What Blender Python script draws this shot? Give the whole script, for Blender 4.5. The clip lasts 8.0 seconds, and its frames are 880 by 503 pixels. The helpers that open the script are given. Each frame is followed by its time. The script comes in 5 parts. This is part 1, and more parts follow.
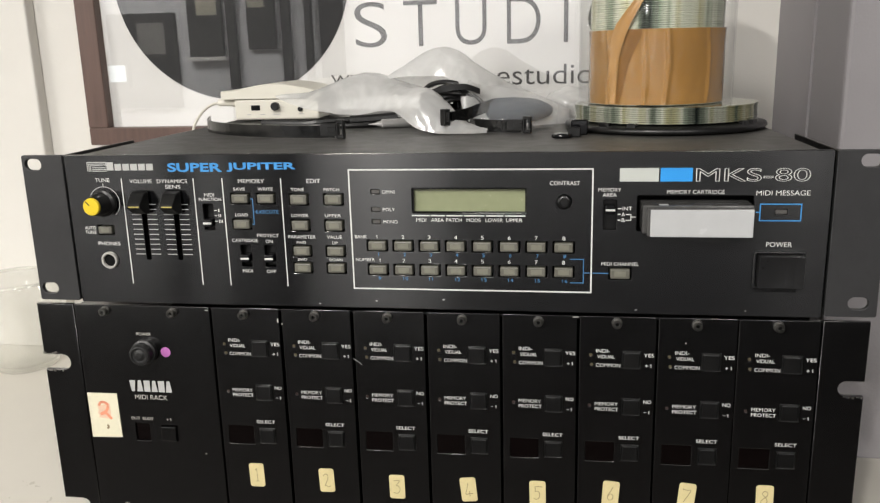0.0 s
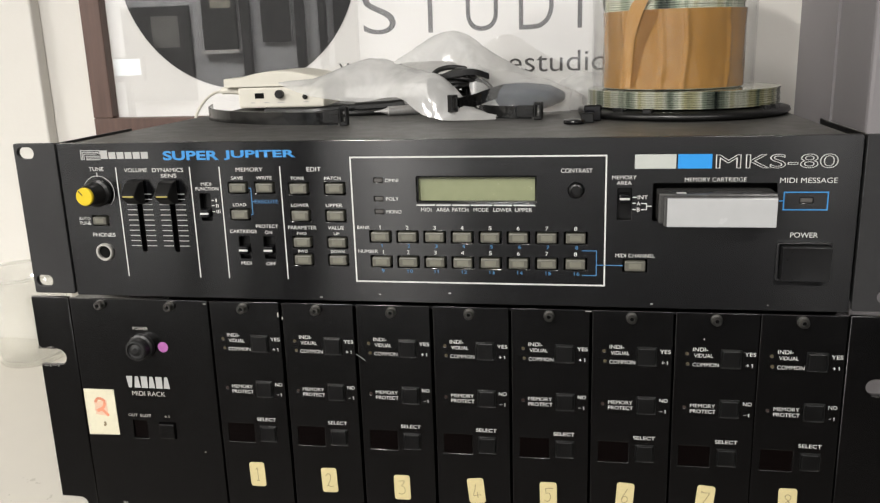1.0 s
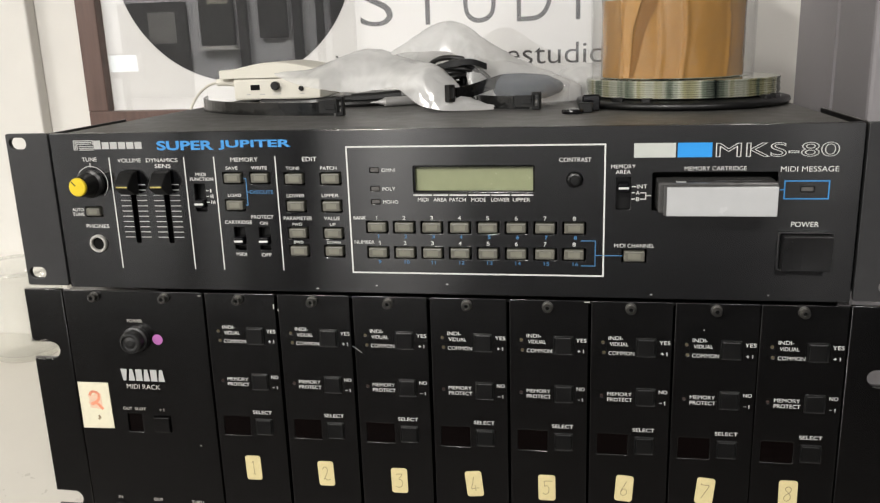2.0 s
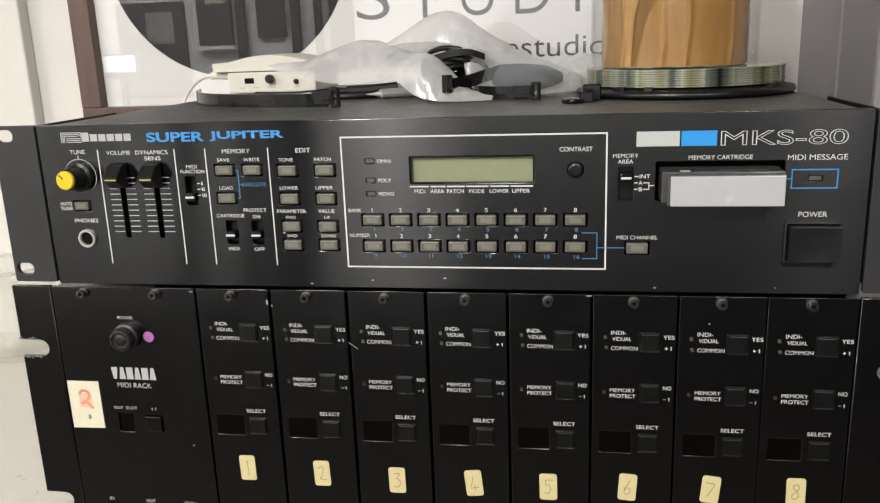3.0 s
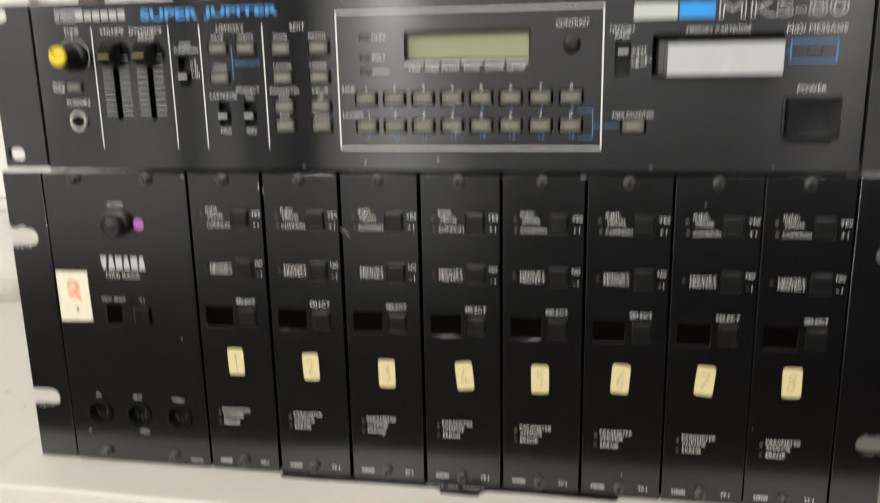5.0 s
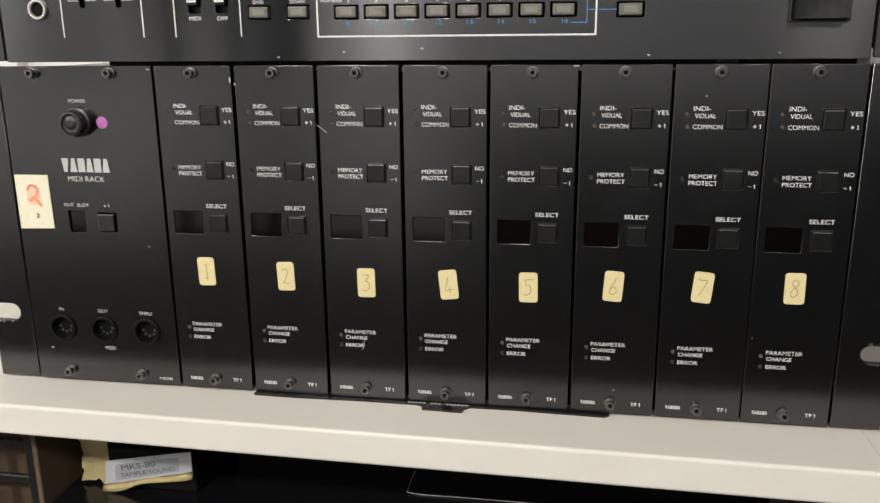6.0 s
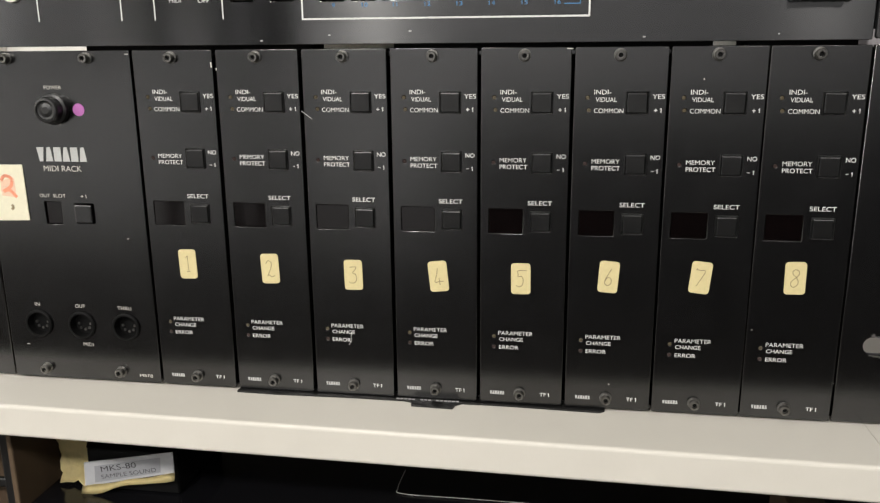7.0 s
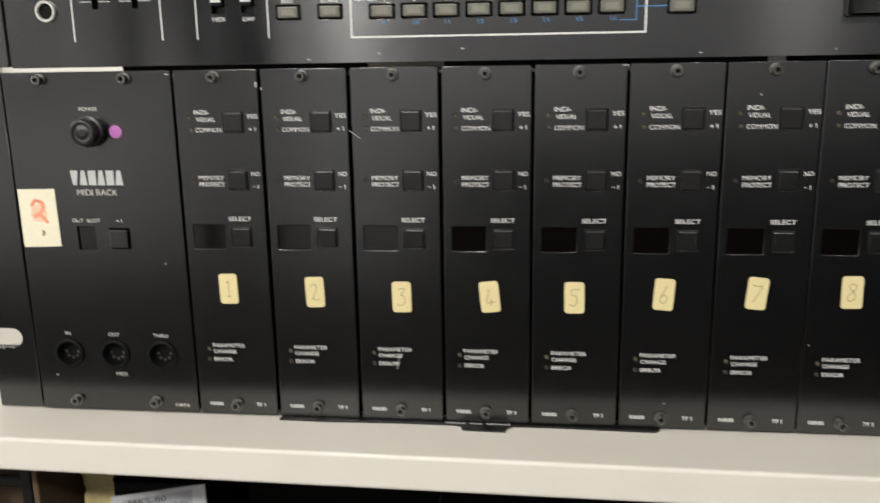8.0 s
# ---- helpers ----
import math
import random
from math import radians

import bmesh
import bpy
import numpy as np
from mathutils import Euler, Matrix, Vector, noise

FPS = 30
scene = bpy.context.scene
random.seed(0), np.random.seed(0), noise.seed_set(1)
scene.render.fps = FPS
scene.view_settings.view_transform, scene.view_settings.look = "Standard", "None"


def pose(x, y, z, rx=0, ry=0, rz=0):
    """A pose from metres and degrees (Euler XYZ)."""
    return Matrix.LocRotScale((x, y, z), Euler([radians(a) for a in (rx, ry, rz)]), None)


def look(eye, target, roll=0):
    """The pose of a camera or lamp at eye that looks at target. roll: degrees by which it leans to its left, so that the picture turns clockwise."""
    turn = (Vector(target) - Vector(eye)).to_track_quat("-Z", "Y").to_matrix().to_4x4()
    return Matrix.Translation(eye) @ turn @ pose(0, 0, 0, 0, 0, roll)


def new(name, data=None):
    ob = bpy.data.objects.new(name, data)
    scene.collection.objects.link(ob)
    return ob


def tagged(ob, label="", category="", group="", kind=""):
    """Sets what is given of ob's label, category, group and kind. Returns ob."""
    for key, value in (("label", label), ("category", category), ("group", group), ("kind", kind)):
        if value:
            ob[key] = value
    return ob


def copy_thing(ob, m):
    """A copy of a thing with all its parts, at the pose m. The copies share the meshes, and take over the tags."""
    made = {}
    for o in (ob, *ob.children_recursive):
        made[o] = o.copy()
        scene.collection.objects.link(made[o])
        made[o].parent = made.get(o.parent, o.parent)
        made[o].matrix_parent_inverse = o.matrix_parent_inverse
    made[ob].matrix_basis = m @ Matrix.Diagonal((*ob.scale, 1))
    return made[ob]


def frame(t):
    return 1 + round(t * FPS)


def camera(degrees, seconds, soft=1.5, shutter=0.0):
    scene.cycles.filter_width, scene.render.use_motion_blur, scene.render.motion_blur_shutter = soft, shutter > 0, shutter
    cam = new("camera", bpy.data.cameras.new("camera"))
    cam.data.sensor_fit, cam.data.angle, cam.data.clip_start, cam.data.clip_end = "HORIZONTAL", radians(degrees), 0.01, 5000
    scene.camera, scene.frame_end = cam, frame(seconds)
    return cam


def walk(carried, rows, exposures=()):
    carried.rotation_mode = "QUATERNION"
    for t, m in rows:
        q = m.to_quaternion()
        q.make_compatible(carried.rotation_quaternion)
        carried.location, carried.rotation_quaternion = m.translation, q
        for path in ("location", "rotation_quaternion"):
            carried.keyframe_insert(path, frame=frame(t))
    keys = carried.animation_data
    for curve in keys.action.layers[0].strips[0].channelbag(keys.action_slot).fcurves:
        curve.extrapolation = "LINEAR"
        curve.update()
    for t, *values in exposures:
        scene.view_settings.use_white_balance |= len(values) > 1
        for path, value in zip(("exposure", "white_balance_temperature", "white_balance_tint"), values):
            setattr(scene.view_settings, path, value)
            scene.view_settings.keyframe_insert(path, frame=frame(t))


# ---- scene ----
cam = camera(56.5, 8.0, soft=1.3, shutter=0.7)

PATH = [
    (0, (0.082, -0.441, 0.32), (-0.221, 1.477, -0.156), -1.5),
    (0.5, (0.087, -0.434, 0.316), (-0.244, 1.479, -0.165), -1.7),
    (1, (0.084, -0.421, 0.314), (-0.256, 1.487, -0.177), -1.8),
    (1.5, (0.084, -0.421, 0.313), (-0.253, 1.487, -0.185), -1.8),
    (3, (0.083, -0.407, 0.303), (-0.252, 1.501, -0.195), -2.1),
    (3.5, (0.089, -0.408, 0.303), (-0.248, 1.501, -0.188), -2.3),
    (4, (0.096, -0.41, 0.305), (-0.243, 1.501, -0.178), -2.3),
    (4.5, (0.097, -0.409, 0.303), (-0.24, 1.504, -0.171), -2.1),
    (4.7, (0.093, -0.412, 0.282), (-0.238, 1.509, -0.164), -1.6),
    (4.8, (0.089, -0.419, 0.261), (-0.249, 1.502, -0.183), -1.4),
    (5, (0.089, -0.417, 0.235), (-0.257, 1.496, -0.231), -1.1),
    (5.2, (0.086, -0.412, 0.203), (-0.26, 1.502, -0.263), -0.8),
    (6.3, (0.093, -0.397, 0.185), (-0.225, 1.509, -0.33), -0.5),
    (6.5, (0.095, -0.393, 0.182), (-0.222, 1.516, -0.326), -0.5),
    (7, (0.088, -0.39, 0.177), (-0.212, 1.525, -0.318), -0.5),
    (7.5, (0.078, -0.39, 0.172), (-0.194, 1.533, -0.304), -0.6),
    (8, (0.047, -0.388, 0.176), (-0.179, 1.548, -0.273), -0.9),
]
walk(cam, [(t, look(eye, target, roll)) for t, eye, target, roll in PATH])

# ---------------------------------------------------------------- light
world = bpy.data.worlds.new("world")
world.use_nodes = True
world.node_tree.nodes["Background"].inputs[0].default_value = (0.8, 0.85, 1.0, 1)
world.node_tree.nodes["Background"].inputs[1].default_value = 0.02
scene.world = world
CEILING_Z = 1.40


def ceiling_lamp(x, y, sx, sy, watts, colour):
    """An unseen LED ceiling panel: frame, glowing diffuser and its lamp."""
    t = thing("ceiling_light", (x, y, CEILING_Z - 0.03), "unseen ceiling light panel, placed to fit gleams and shadows", "lamp", group="ceiling lights")
    bm = bmesh.new()
    for a, b, c, d in ((-sx, sx, -sy, -sy + 0.02), (-sx, sx, sy - 0.02, sy), (-sx, -sx + 0.02, -sy + 0.02, sy - 0.02), (sx - 0.02, sx, -sy + 0.02, sy - 0.02)):
        box(bm, x + a * 0.5, x + b * 0.5, y + c * 0.5, y + d * 0.5, CEILING_Z - 0.03, CEILING_Z - 0.001)
    part("frame", bm, M["white_metal"], t)
    bm = bmesh.new()
    box(bm, x - sx * 0.48, x + sx * 0.48, y - sy * 0.48, y + sy * 0.48, CEILING_Z - 0.012, CEILING_Z - 0.004)
    part("diffuser", bm, M["lamp_glow"], t)
    data = bpy.data.lights.new("panel_lamp", "AREA")
    data.shape, data.size, data.size_y, data.energy, data.color = "RECTANGLE", sx * 0.9, sy * 0.9, watts, colour
    ob = new("panel_lamp", data)
    ob.matrix_world = pose(x, y, CEILING_Z - 0.035)


# ---------------------------------------------------------------- helpers for building
BASE = {}


def thing(name, at, label, category, group="", kind=""):
    e = new(name)
    e.empty_display_size = 0.02
    e.location = at
    BASE[e] = Vector(at)
    return tagged(e, label, category, group, kind)


def part(name, bm, material, parent, label="", smooth=False):
    """One mesh object, built in world metres, under its thing or part."""
    base = BASE[parent]
    bmesh.ops.translate(bm, verts=bm.verts, vec=-base)
    me = bpy.data.meshes.new(name)
    bm.to_mesh(me)
    bm.free()
    for m in (material if isinstance(material, (list, tuple)) else [material]):
        me.materials.append(m)
    if smooth:
        me.polygons.foreach_set("use_smooth", [True] * len(me.polygons))
    ob = new(name, me)
    ob.parent = parent
    BASE[ob] = base
    return tagged(ob, label)


def solid(name, bm, material, label, category="", kind="", group="", smooth=False):
    """A top-level mesh with its origin at the middle of its foot."""
    lo = Vector([min(v.co[i] for v in bm.verts) for i in range(3)])
    hi = Vector([max(v.co[i] for v in bm.verts) for i in range(3)])
    at = Vector(((lo.x + hi.x) / 2, (lo.y + hi.y) / 2, lo.z))
    bmesh.ops.translate(bm, verts=bm.verts, vec=-at)
    me = bpy.data.meshes.new(name)
    bm.to_mesh(me)
    bm.free()
    me.materials.append(material)
    if smooth:
        me.polygons.foreach_set("use_smooth", [True] * len(me.polygons))
    ob = new(name, me)
    ob.location = at
    BASE[ob] = at
    return tagged(ob, label, category, group, kind)


def box(bm, x0, x1, y0, y1, z0, z1, bevel=0.0, segments=2):
    made = bmesh.ops.create_cube(bm, size=1.0, matrix=Matrix.LocRotScale(((x0 + x1) / 2, (y0 + y1) / 2, (z0 + z1) / 2), None, (x1 - x0, y1 - y0, z1 - z0)))
    if bevel:
        edges = list({e for v in made["verts"] for e in v.link_edges})
        bmesh.ops.bevel(bm, geom=edges, offset=bevel, segments=segments, affect="EDGES", profile=0.5)
    return bm


def lathe(bm, at, profile, axis="y", seg=28):
    """Turns a profile of (radius, distance along the axis) into a closed round solid."""
    rings = []
    for r, d in profile:
        ring = []
        for i in range(seg):
            a = 2 * math.pi * i / seg
            c, s = r * math.cos(a), r * math.sin(a)
            ring.append(bm.verts.new((at[0] + c, at[1] + d, at[2] + s) if axis == "y" else (at[0] + c, at[1] + s, at[2] + d)))
        rings.append(ring)
    for a, b in zip(rings, rings[1:]):
        for i in range(seg):
            bm.faces.new((a[i], a[(i + 1) % seg], b[(i + 1) % seg], b[i]))
    bm.faces.new(rings[0])
    bm.faces.new(list(reversed(rings[-1])))
    bmesh.ops.recalc_face_normals(bm, faces=bm.faces)
    return bm


def tube(bm, points, r, seg=8, flat=1.0):
    """A round (or flattened) cord through points, smoothed."""
    pts = [Vector(p) for p in points]
    fine = []
    for i in range(len(pts) - 1):
        p0, p1, p2, p3 = pts[max(i - 1, 0)], pts[i], pts[i + 1], pts[min(i + 2, len(pts) - 1)]
        for k in range(6):
            u = k / 6
            fine.append(0.5 * (2 * p1 + (p2 - p0) * u + (2 * p0 - 5 * p1 + 4 * p2 - p3) * u * u + (3 * p1 - p0 - 3 * p2 + p3) * u ** 3))
    fine.append(pts[-1])
    rings = []
    for i, p in enumerate(fine):
        d = (fine[min(i + 1, len(fine) - 1)] - fine[max(i - 1, 0)]).normalized()
        side = d.cross(Vector((0, 0, 1)))
        side = side.normalized() if side.length > 1e-4 else Vector((1, 0, 0))
        up = side.cross(d)
        rings.append([bm.verts.new(p + side * (r * math.cos(2 * math.pi * k / seg)) * flat + up * (r * math.sin(2 * math.pi * k / seg))) for k in range(seg)])
    for a, b in zip(rings, rings[1:]):
        for k in range(seg):
            bm.faces.new((a[k], a[(k + 1) % seg], b[(k + 1) % seg], b[k]))
    bm.faces.new(list(reversed(rings[0])))
    bm.faces.new(rings[-1])
    bmesh.ops.recalc_face_normals(bm, faces=bm.faces)
    return bm


def rounded(x0, x1, z0, z1, r, n=4):
    """Outline of a rectangle with round corners."""
    out = []
    for cx, cz, a0 in ((x1 - r, z1 - r, 0), (x0 + r, z1 - r, 90), (x0 + r, z0 + r, 180), (x1 - r, z0 + r, 270)):
        for i in range(n + 1):
            a = radians(a0 + 90 * i / n)
            out.append((cx + r * math.cos(a), cz + r * math.sin(a)))
    return out


def circle(cx, cz, r, n=28):
    return [(cx + r * math.cos(2 * math.pi * i / n), cz + r * math.sin(2 * math.pi * i / n)) for i in range(n)]


def curve_mesh(cu):
    ob = bpy.data.objects.new("tmp", cu)
    me = bpy.data.meshes.new_from_object(ob)
    bpy.data.objects.remove(ob)
    bpy.data.curves.remove(cu)
    return me


def plate(outline, holes, y0, y1, edge=0.0003):
    """An upright plate facing -y, cut through by its holes; outlines are in (x, z)."""
    cu = bpy.data.curves.new("plate", "CURVE")
    cu.dimensions, cu.fill_mode = "2D", "BOTH"
    cu.extrude = (y1 - y0) / 2 - edge
    cu.bevel_depth, cu.bevel_resolution, cu.offset = edge, 1, -edge
    for loop in [outline] + list(holes):
        sp = cu.splines.new("POLY")
        sp.points.add(len(loop) - 1)
        for p, (x, z) in zip(sp.points, loop):
            p.co = (x, z, 0, 1)
        sp.use_cyclic_u = True
    me = curve_mesh(cu)
    bm = bmesh.new()
    bm.from_mesh(me)
    bpy.data.meshes.remove(me)
    bmesh.ops.remove_doubles(bm, verts=bm.verts, dist=1e-6)
    bmesh.ops.transform(bm, matrix=pose(0, (y0 + y1) / 2, 0, 90), verts=bm.verts)
    return bm


LETTERS = {}


def glyphs(text, weight, outline):
    """Flat letters one unit high; weight moves their outlines outward, or inward where negative."""
    key = (text, weight, outline)
    if key not in LETTERS:
        cu = bpy.data.curves.new("text", "FONT")
        cu.body, cu.size, cu.align_x, cu.align_y, cu.resolution_u = text, 1.0, "CENTER", "BOTTOM", 6
        if outline:
            cu.fill_mode, cu.bevel_depth, cu.bevel_resolution = "NONE", outline, 0
        else:
            cu.offset = weight
        LETTERS[key] = curve_mesh(cu)
    return LETTERS[key]


def lettering(text, cx, cz, width, height, material, parent, y=0.0, weight=0.0, outline=0.0, tilt=0.0, name="legend"):
    """Printed capitals, centred at (cx, cz) in millimetres on the plane y, fitted to a width and height in millimetres."""
    bm = bmesh.new()
    bm.from_mesh(glyphs(text, weight, outline))
    xs, ys = [v.co.x for v in bm.verts], [v.co.y for v in bm.verts]
    mx, my = (max(xs) + min(xs)) / 2, (max(ys) + min(ys)) / 2
    sx, sy = width / (max(xs) - min(xs)), height / max(max(ys) - min(ys), 0.2)
    for v in bm.verts:
        v.co = ((v.co.x - mx) * sx * 0.001, (v.co.y - my) * sy * 0.001, v.co.z * sy * 0.001)
    bmesh.ops.transform(bm, matrix=pose(cx * 0.001, y - 0.00006, cz * 0.001, 90) @ pose(0, 0, 0, 0, 0, tilt), verts=bm.verts)
    return part(name, bm, material, parent)


def figure_one(x, z, h, mat, parent, y=0.0, stroke=0.16, tilt=0.0, name="legend"):
    """A printed figure 1, centred at (x, z), with its flag; millimetres."""
    s = stroke * h
    outline = [(s / 2, -h / 2), (s / 2, h / 2), (-s * 0.2, h / 2), (-h * 0.24, h * 0.27), (-h * 0.24, h * 0.27 - s * 0.9), (-s / 2, h * 0.30), (-s / 2, -h / 2)]
    c, d = math.cos(radians(tilt)), math.sin(radians(tilt))
    bm = bmesh.new()
    bm.faces.new([bm.verts.new(((x + a * c - b * d) / 1000, y - 0.00006, (z + a * d + b * c) / 1000)) for a, b in outline])
    return part(name, bm, mat, parent)


def print_bar(bm, x0, x1, z0, z1, y=0.0):
    """A flat printed bar, in millimetres."""
    return box(bm, x0 * 0.001, x1 * 0.001, y - 0.00008, y + 0.0002, z0 * 0.001, z1 * 0.001)


def plain_blocks(cx, cz, width, height, shapes, material, parent, y=0.0, name="emblem"):
    """A maker's mark as a row of plain solid blocks: for each its share of the height and its taper; millimetres."""
    step = width / len(shapes)
    z0 = cz - height / 2
    for i, (tall, taper) in enumerate(shapes):
        x0, x1, z1 = cx - width / 2 + (i + 0.07) * step, cx - width / 2 + (i + 0.93) * step, cz - height / 2 + height * tall
        low, top = step * 0.22 * max(0, -taper), step * 0.22 * max(0, taper)
        bm = bmesh.new()
        bm.faces.new([bm.verts.new((x / 1000, y - 0.00006, z / 1000)) for x, z in ((x0 + low, z0), (x1 - low, z0), (x1 - top, z1), (x0 + top, z1))])
        part(name, bm, material, parent)


# ---------------------------------------------------------------- materials
M = {}


def material(name, colour, rough=0.5, metal=0.0, spread=0.08, scale=40.0, bump=0.0, bump_scale=300.0, stretch=(1, 1, 1), rough_spread=0.08, coat=0.0, specular=0.5, brushed=False):
    """A surface with two scales of colour variation, uneven gloss and fine relief."""
    m = bpy.data.materials.new(name)
    m.use_nodes = True
    nt = m.node_tree
    b = nt.nodes["Principled BSDF"]
    b.inputs["Metallic"].default_value = metal
    b.inputs["Coat Weight"].default_value = coat
    b.inputs["Specular IOR Level"].default_value = specular
    if brushed:  # fine sideways brushing: highlights spread up and down
        b.inputs["Anisotropic"].default_value = 1.0
        up = nt.nodes.new("ShaderNodeCombineXYZ")
        up.inputs[2].default_value = 1.0
        nt.links.new(up.outputs[0], b.inputs["Tangent"])
    co = nt.nodes.new("ShaderNodeTexCoord")
    mp = nt.nodes.new("ShaderNodeMapping")
    mp.inputs["Scale"].default_value = stretch
    nt.links.new(co.outputs["Object"], mp.inputs["Vector"])
    n1, n2 = nt.nodes.new("ShaderNodeTexNoise"), nt.nodes.new("ShaderNodeTexNoise")
    n1.inputs["Scale"].default_value, n1.inputs["Detail"].default_value = scale * 0.2, 4
    n2.inputs["Scale"].default_value, n2.inputs["Detail"].default_value = scale * 3, 6
    for n in (n1, n2):
        nt.links.new(mp.outputs["Vector"], n.inputs["Vector"])
    mix = nt.nodes.new("ShaderNodeMath")
    mix.operation = "ADD"
    nt.links.new(n1.outputs["Fac"], mix.inputs[0])
    nt.links.new(n2.outputs["Fac"], mix.inputs[1])
    ramp = nt.nodes.new("ShaderNodeMapRange")
    ramp.inputs["From Min"].default_value, ramp.inputs["From Max"].default_value = 0.6, 1.4
    nt.links.new(mix.outputs[0], ramp.inputs["Value"])
    cm = nt.nodes.new("ShaderNodeMix")
    cm.data_type = "RGBA"
    cm.inputs["A"].default_value = (*[c * (1 - spread) for c in colour], 1)
    cm.inputs["B"].default_value = (*[min(1, c * (1 + spread)) for c in colour], 1)
    nt.links.new(ramp.outputs[0], cm.inputs["Factor"])
    nt.links.new(cm.outputs["Result"], b.inputs["Base Color"])
    rr = nt.nodes.new("ShaderNodeMapRange")
    rr.inputs["From Min"].default_value, rr.inputs["From Max"].default_value = 0.6, 1.4
    rr.inputs["To Min"].default_value, rr.inputs["To Max"].default_value = max(0.02, rough - rough_spread), min(1, rough + rough_spread)
    nt.links.new(mix.outputs[0], rr.inputs["Value"])
    nt.links.new(rr.outputs[0], b.inputs["Roughness"])
    if bump:
        n3 = nt.nodes.new("ShaderNodeTexNoise")
        n3.inputs["Scale"].default_value, n3.inputs["Detail"].default_value = bump_scale, 3
        nt.links.new(mp.outputs["Vector"], n3.inputs["Vector"])
        bp = nt.nodes.new("ShaderNodeBump")
        bp.inputs["Strength"].default_value, bp.inputs["Distance"].default_value = bump, 0.001
        nt.links.new(n3.outputs["Fac"], bp.inputs["Height"])
        nt.links.new(bp.outputs["Normal"], b.inputs["Normal"])
    M[name] = m
    return m


def glow(name, colour, strength):
    m = bpy.data.materials.new(name)
    m.use_nodes = True
    b = m.node_tree.nodes["Principled BSDF"]
    b.inputs["Base Color"].default_value = (*colour, 1)
    b.inputs["Emission Color"].default_value = (*colour, 1)
    b.inputs["Emission Strength"].default_value = strength
    M[name] = m
    return m


def glassy(name, colour, rough, gloss=0.05, alpha=0.3, crumple=0.0):
    """Thin clear plastic or glass: mostly see-through, with a glossy skin."""
    m = bpy.data.materials.new(name)
    m.use_nodes = True
    nt = m.node_tree
    nt.nodes.remove(nt.nodes["Principled BSDF"])
    out = nt.nodes["Material Output"]
    tr, tl, gl, df = (nt.nodes.new("ShaderNodeBsdf" + k) for k in ("Transparent", "Translucent", "Glossy", "Diffuse"))
    tl.inputs["Color"].default_value = df.inputs["Color"].default_value = (*colour, 1)
    gl.inputs["Roughness"].default_value = rough
    m1, m2, m3 = (nt.nodes.new("ShaderNodeMixShader") for _ in range(3))
    m1.inputs[0].default_value = 0.4
    nt.links.new(df.outputs[0], m1.inputs[1])
    nt.links.new(tl.outputs[0], m1.inputs[2])
    m2.inputs[0].default_value = alpha
    if crumple:  # uneven milkiness and fine creases
        nz, bp, mr = nt.nodes.new("ShaderNodeTexNoise"), nt.nodes.new("ShaderNodeBump"), nt.nodes.new("ShaderNodeMapRange")
        co = nt.nodes.new("ShaderNodeTexCoord")
        nz.inputs["Scale"].default_value, nz.inputs["Detail"].default_value, nz.inputs["Distortion"].default_value = 48, 3, 0.6
        nt.links.new(co.outputs["Object"], nz.inputs["Vector"])
        bp.inputs["Strength"].default_value, bp.inputs["Distance"].default_value = crumple, 0.004
        nt.links.new(nz.outputs["Fac"], bp.inputs["Height"])
        for n in (gl, df, tl):
            nt.links.new(bp.outputs["Normal"], n.inputs["Normal"])
        mr.inputs["From Min"].default_value, mr.inputs["From Max"].default_value = 0.3, 0.7
        mr.inputs["To Min"].default_value, mr.inputs["To Max"].default_value = alpha * 0.85, alpha * 1.15
        nt.links.new(nz.outputs["Fac"], mr.inputs["Value"])
        nt.links.new(mr.outputs[0], m2.inputs[0])
    nt.links.new(tr.outputs[0], m2.inputs[1])
    nt.links.new(m1.outputs[0], m2.inputs[2])
    lw = nt.nodes.new("ShaderNodeLayerWeight")
    lw.inputs["Blend"].default_value = 0.5
    pw, ma = nt.nodes.new("ShaderNodeMath"), nt.nodes.new("ShaderNodeMath")
    pw.operation, ma.operation = "POWER", "MULTIPLY_ADD"
    pw.inputs[1].default_value = 4.0
    nt.links.new(lw.outputs["Facing"], pw.inputs[0])
    nt.links.new(pw.outputs[0], ma.inputs[0])
    ma.inputs[1].default_value, ma.inputs[2].default_value = 0.25, gloss
    nt.links.new(ma.outputs[0], m3.inputs[0])
    nt.links.new(m2.outputs[0], m3.inputs[1])
    nt.links.new(gl.outputs[0], m3.inputs[2])
    nt.links.new(m3.outputs[0], out.inputs["Surface"])
    M[name] = m
    return m


material("panel_black", (0.0022, 0.0022, 0.0028), 0.18, 0.0, 0.12, 30, 0.0, 260, (0.3, 1, 1), 0.010, 0.0, 1.0, True)
M["panel_black"].node_tree.nodes["Principled BSDF"].inputs["IOR"].default_value = 1.52
material("rack_black", (0.0017, 0.0016, 0.0017), 0.22, 0.0, 0.15, 25, 0.006, 900, (1, 1, 1), 0.03, 0.0, 0.92)
material("top_grey", (0.048, 0.046, 0.043), 0.42, 0.0, 0.2, 30, 0.12, 1400, (1, 1, 1), 0.1)
material("black_plastic", (0.005, 0.005, 0.005), 0.35, 0.0, 0.15, 80, 0.03, 900)
material("deep_black", (0.004, 0.004, 0.004), 0.6, specular=0.1)
material("gloss_black", (0.005, 0.005, 0.006), 0.16, 0.0, 0.1, 50, 0.02, 400)
material("tie_black", (0.006, 0.006, 0.006), 0.12, 0, 0.1, 50, 0.05, 120, specular=0.32)
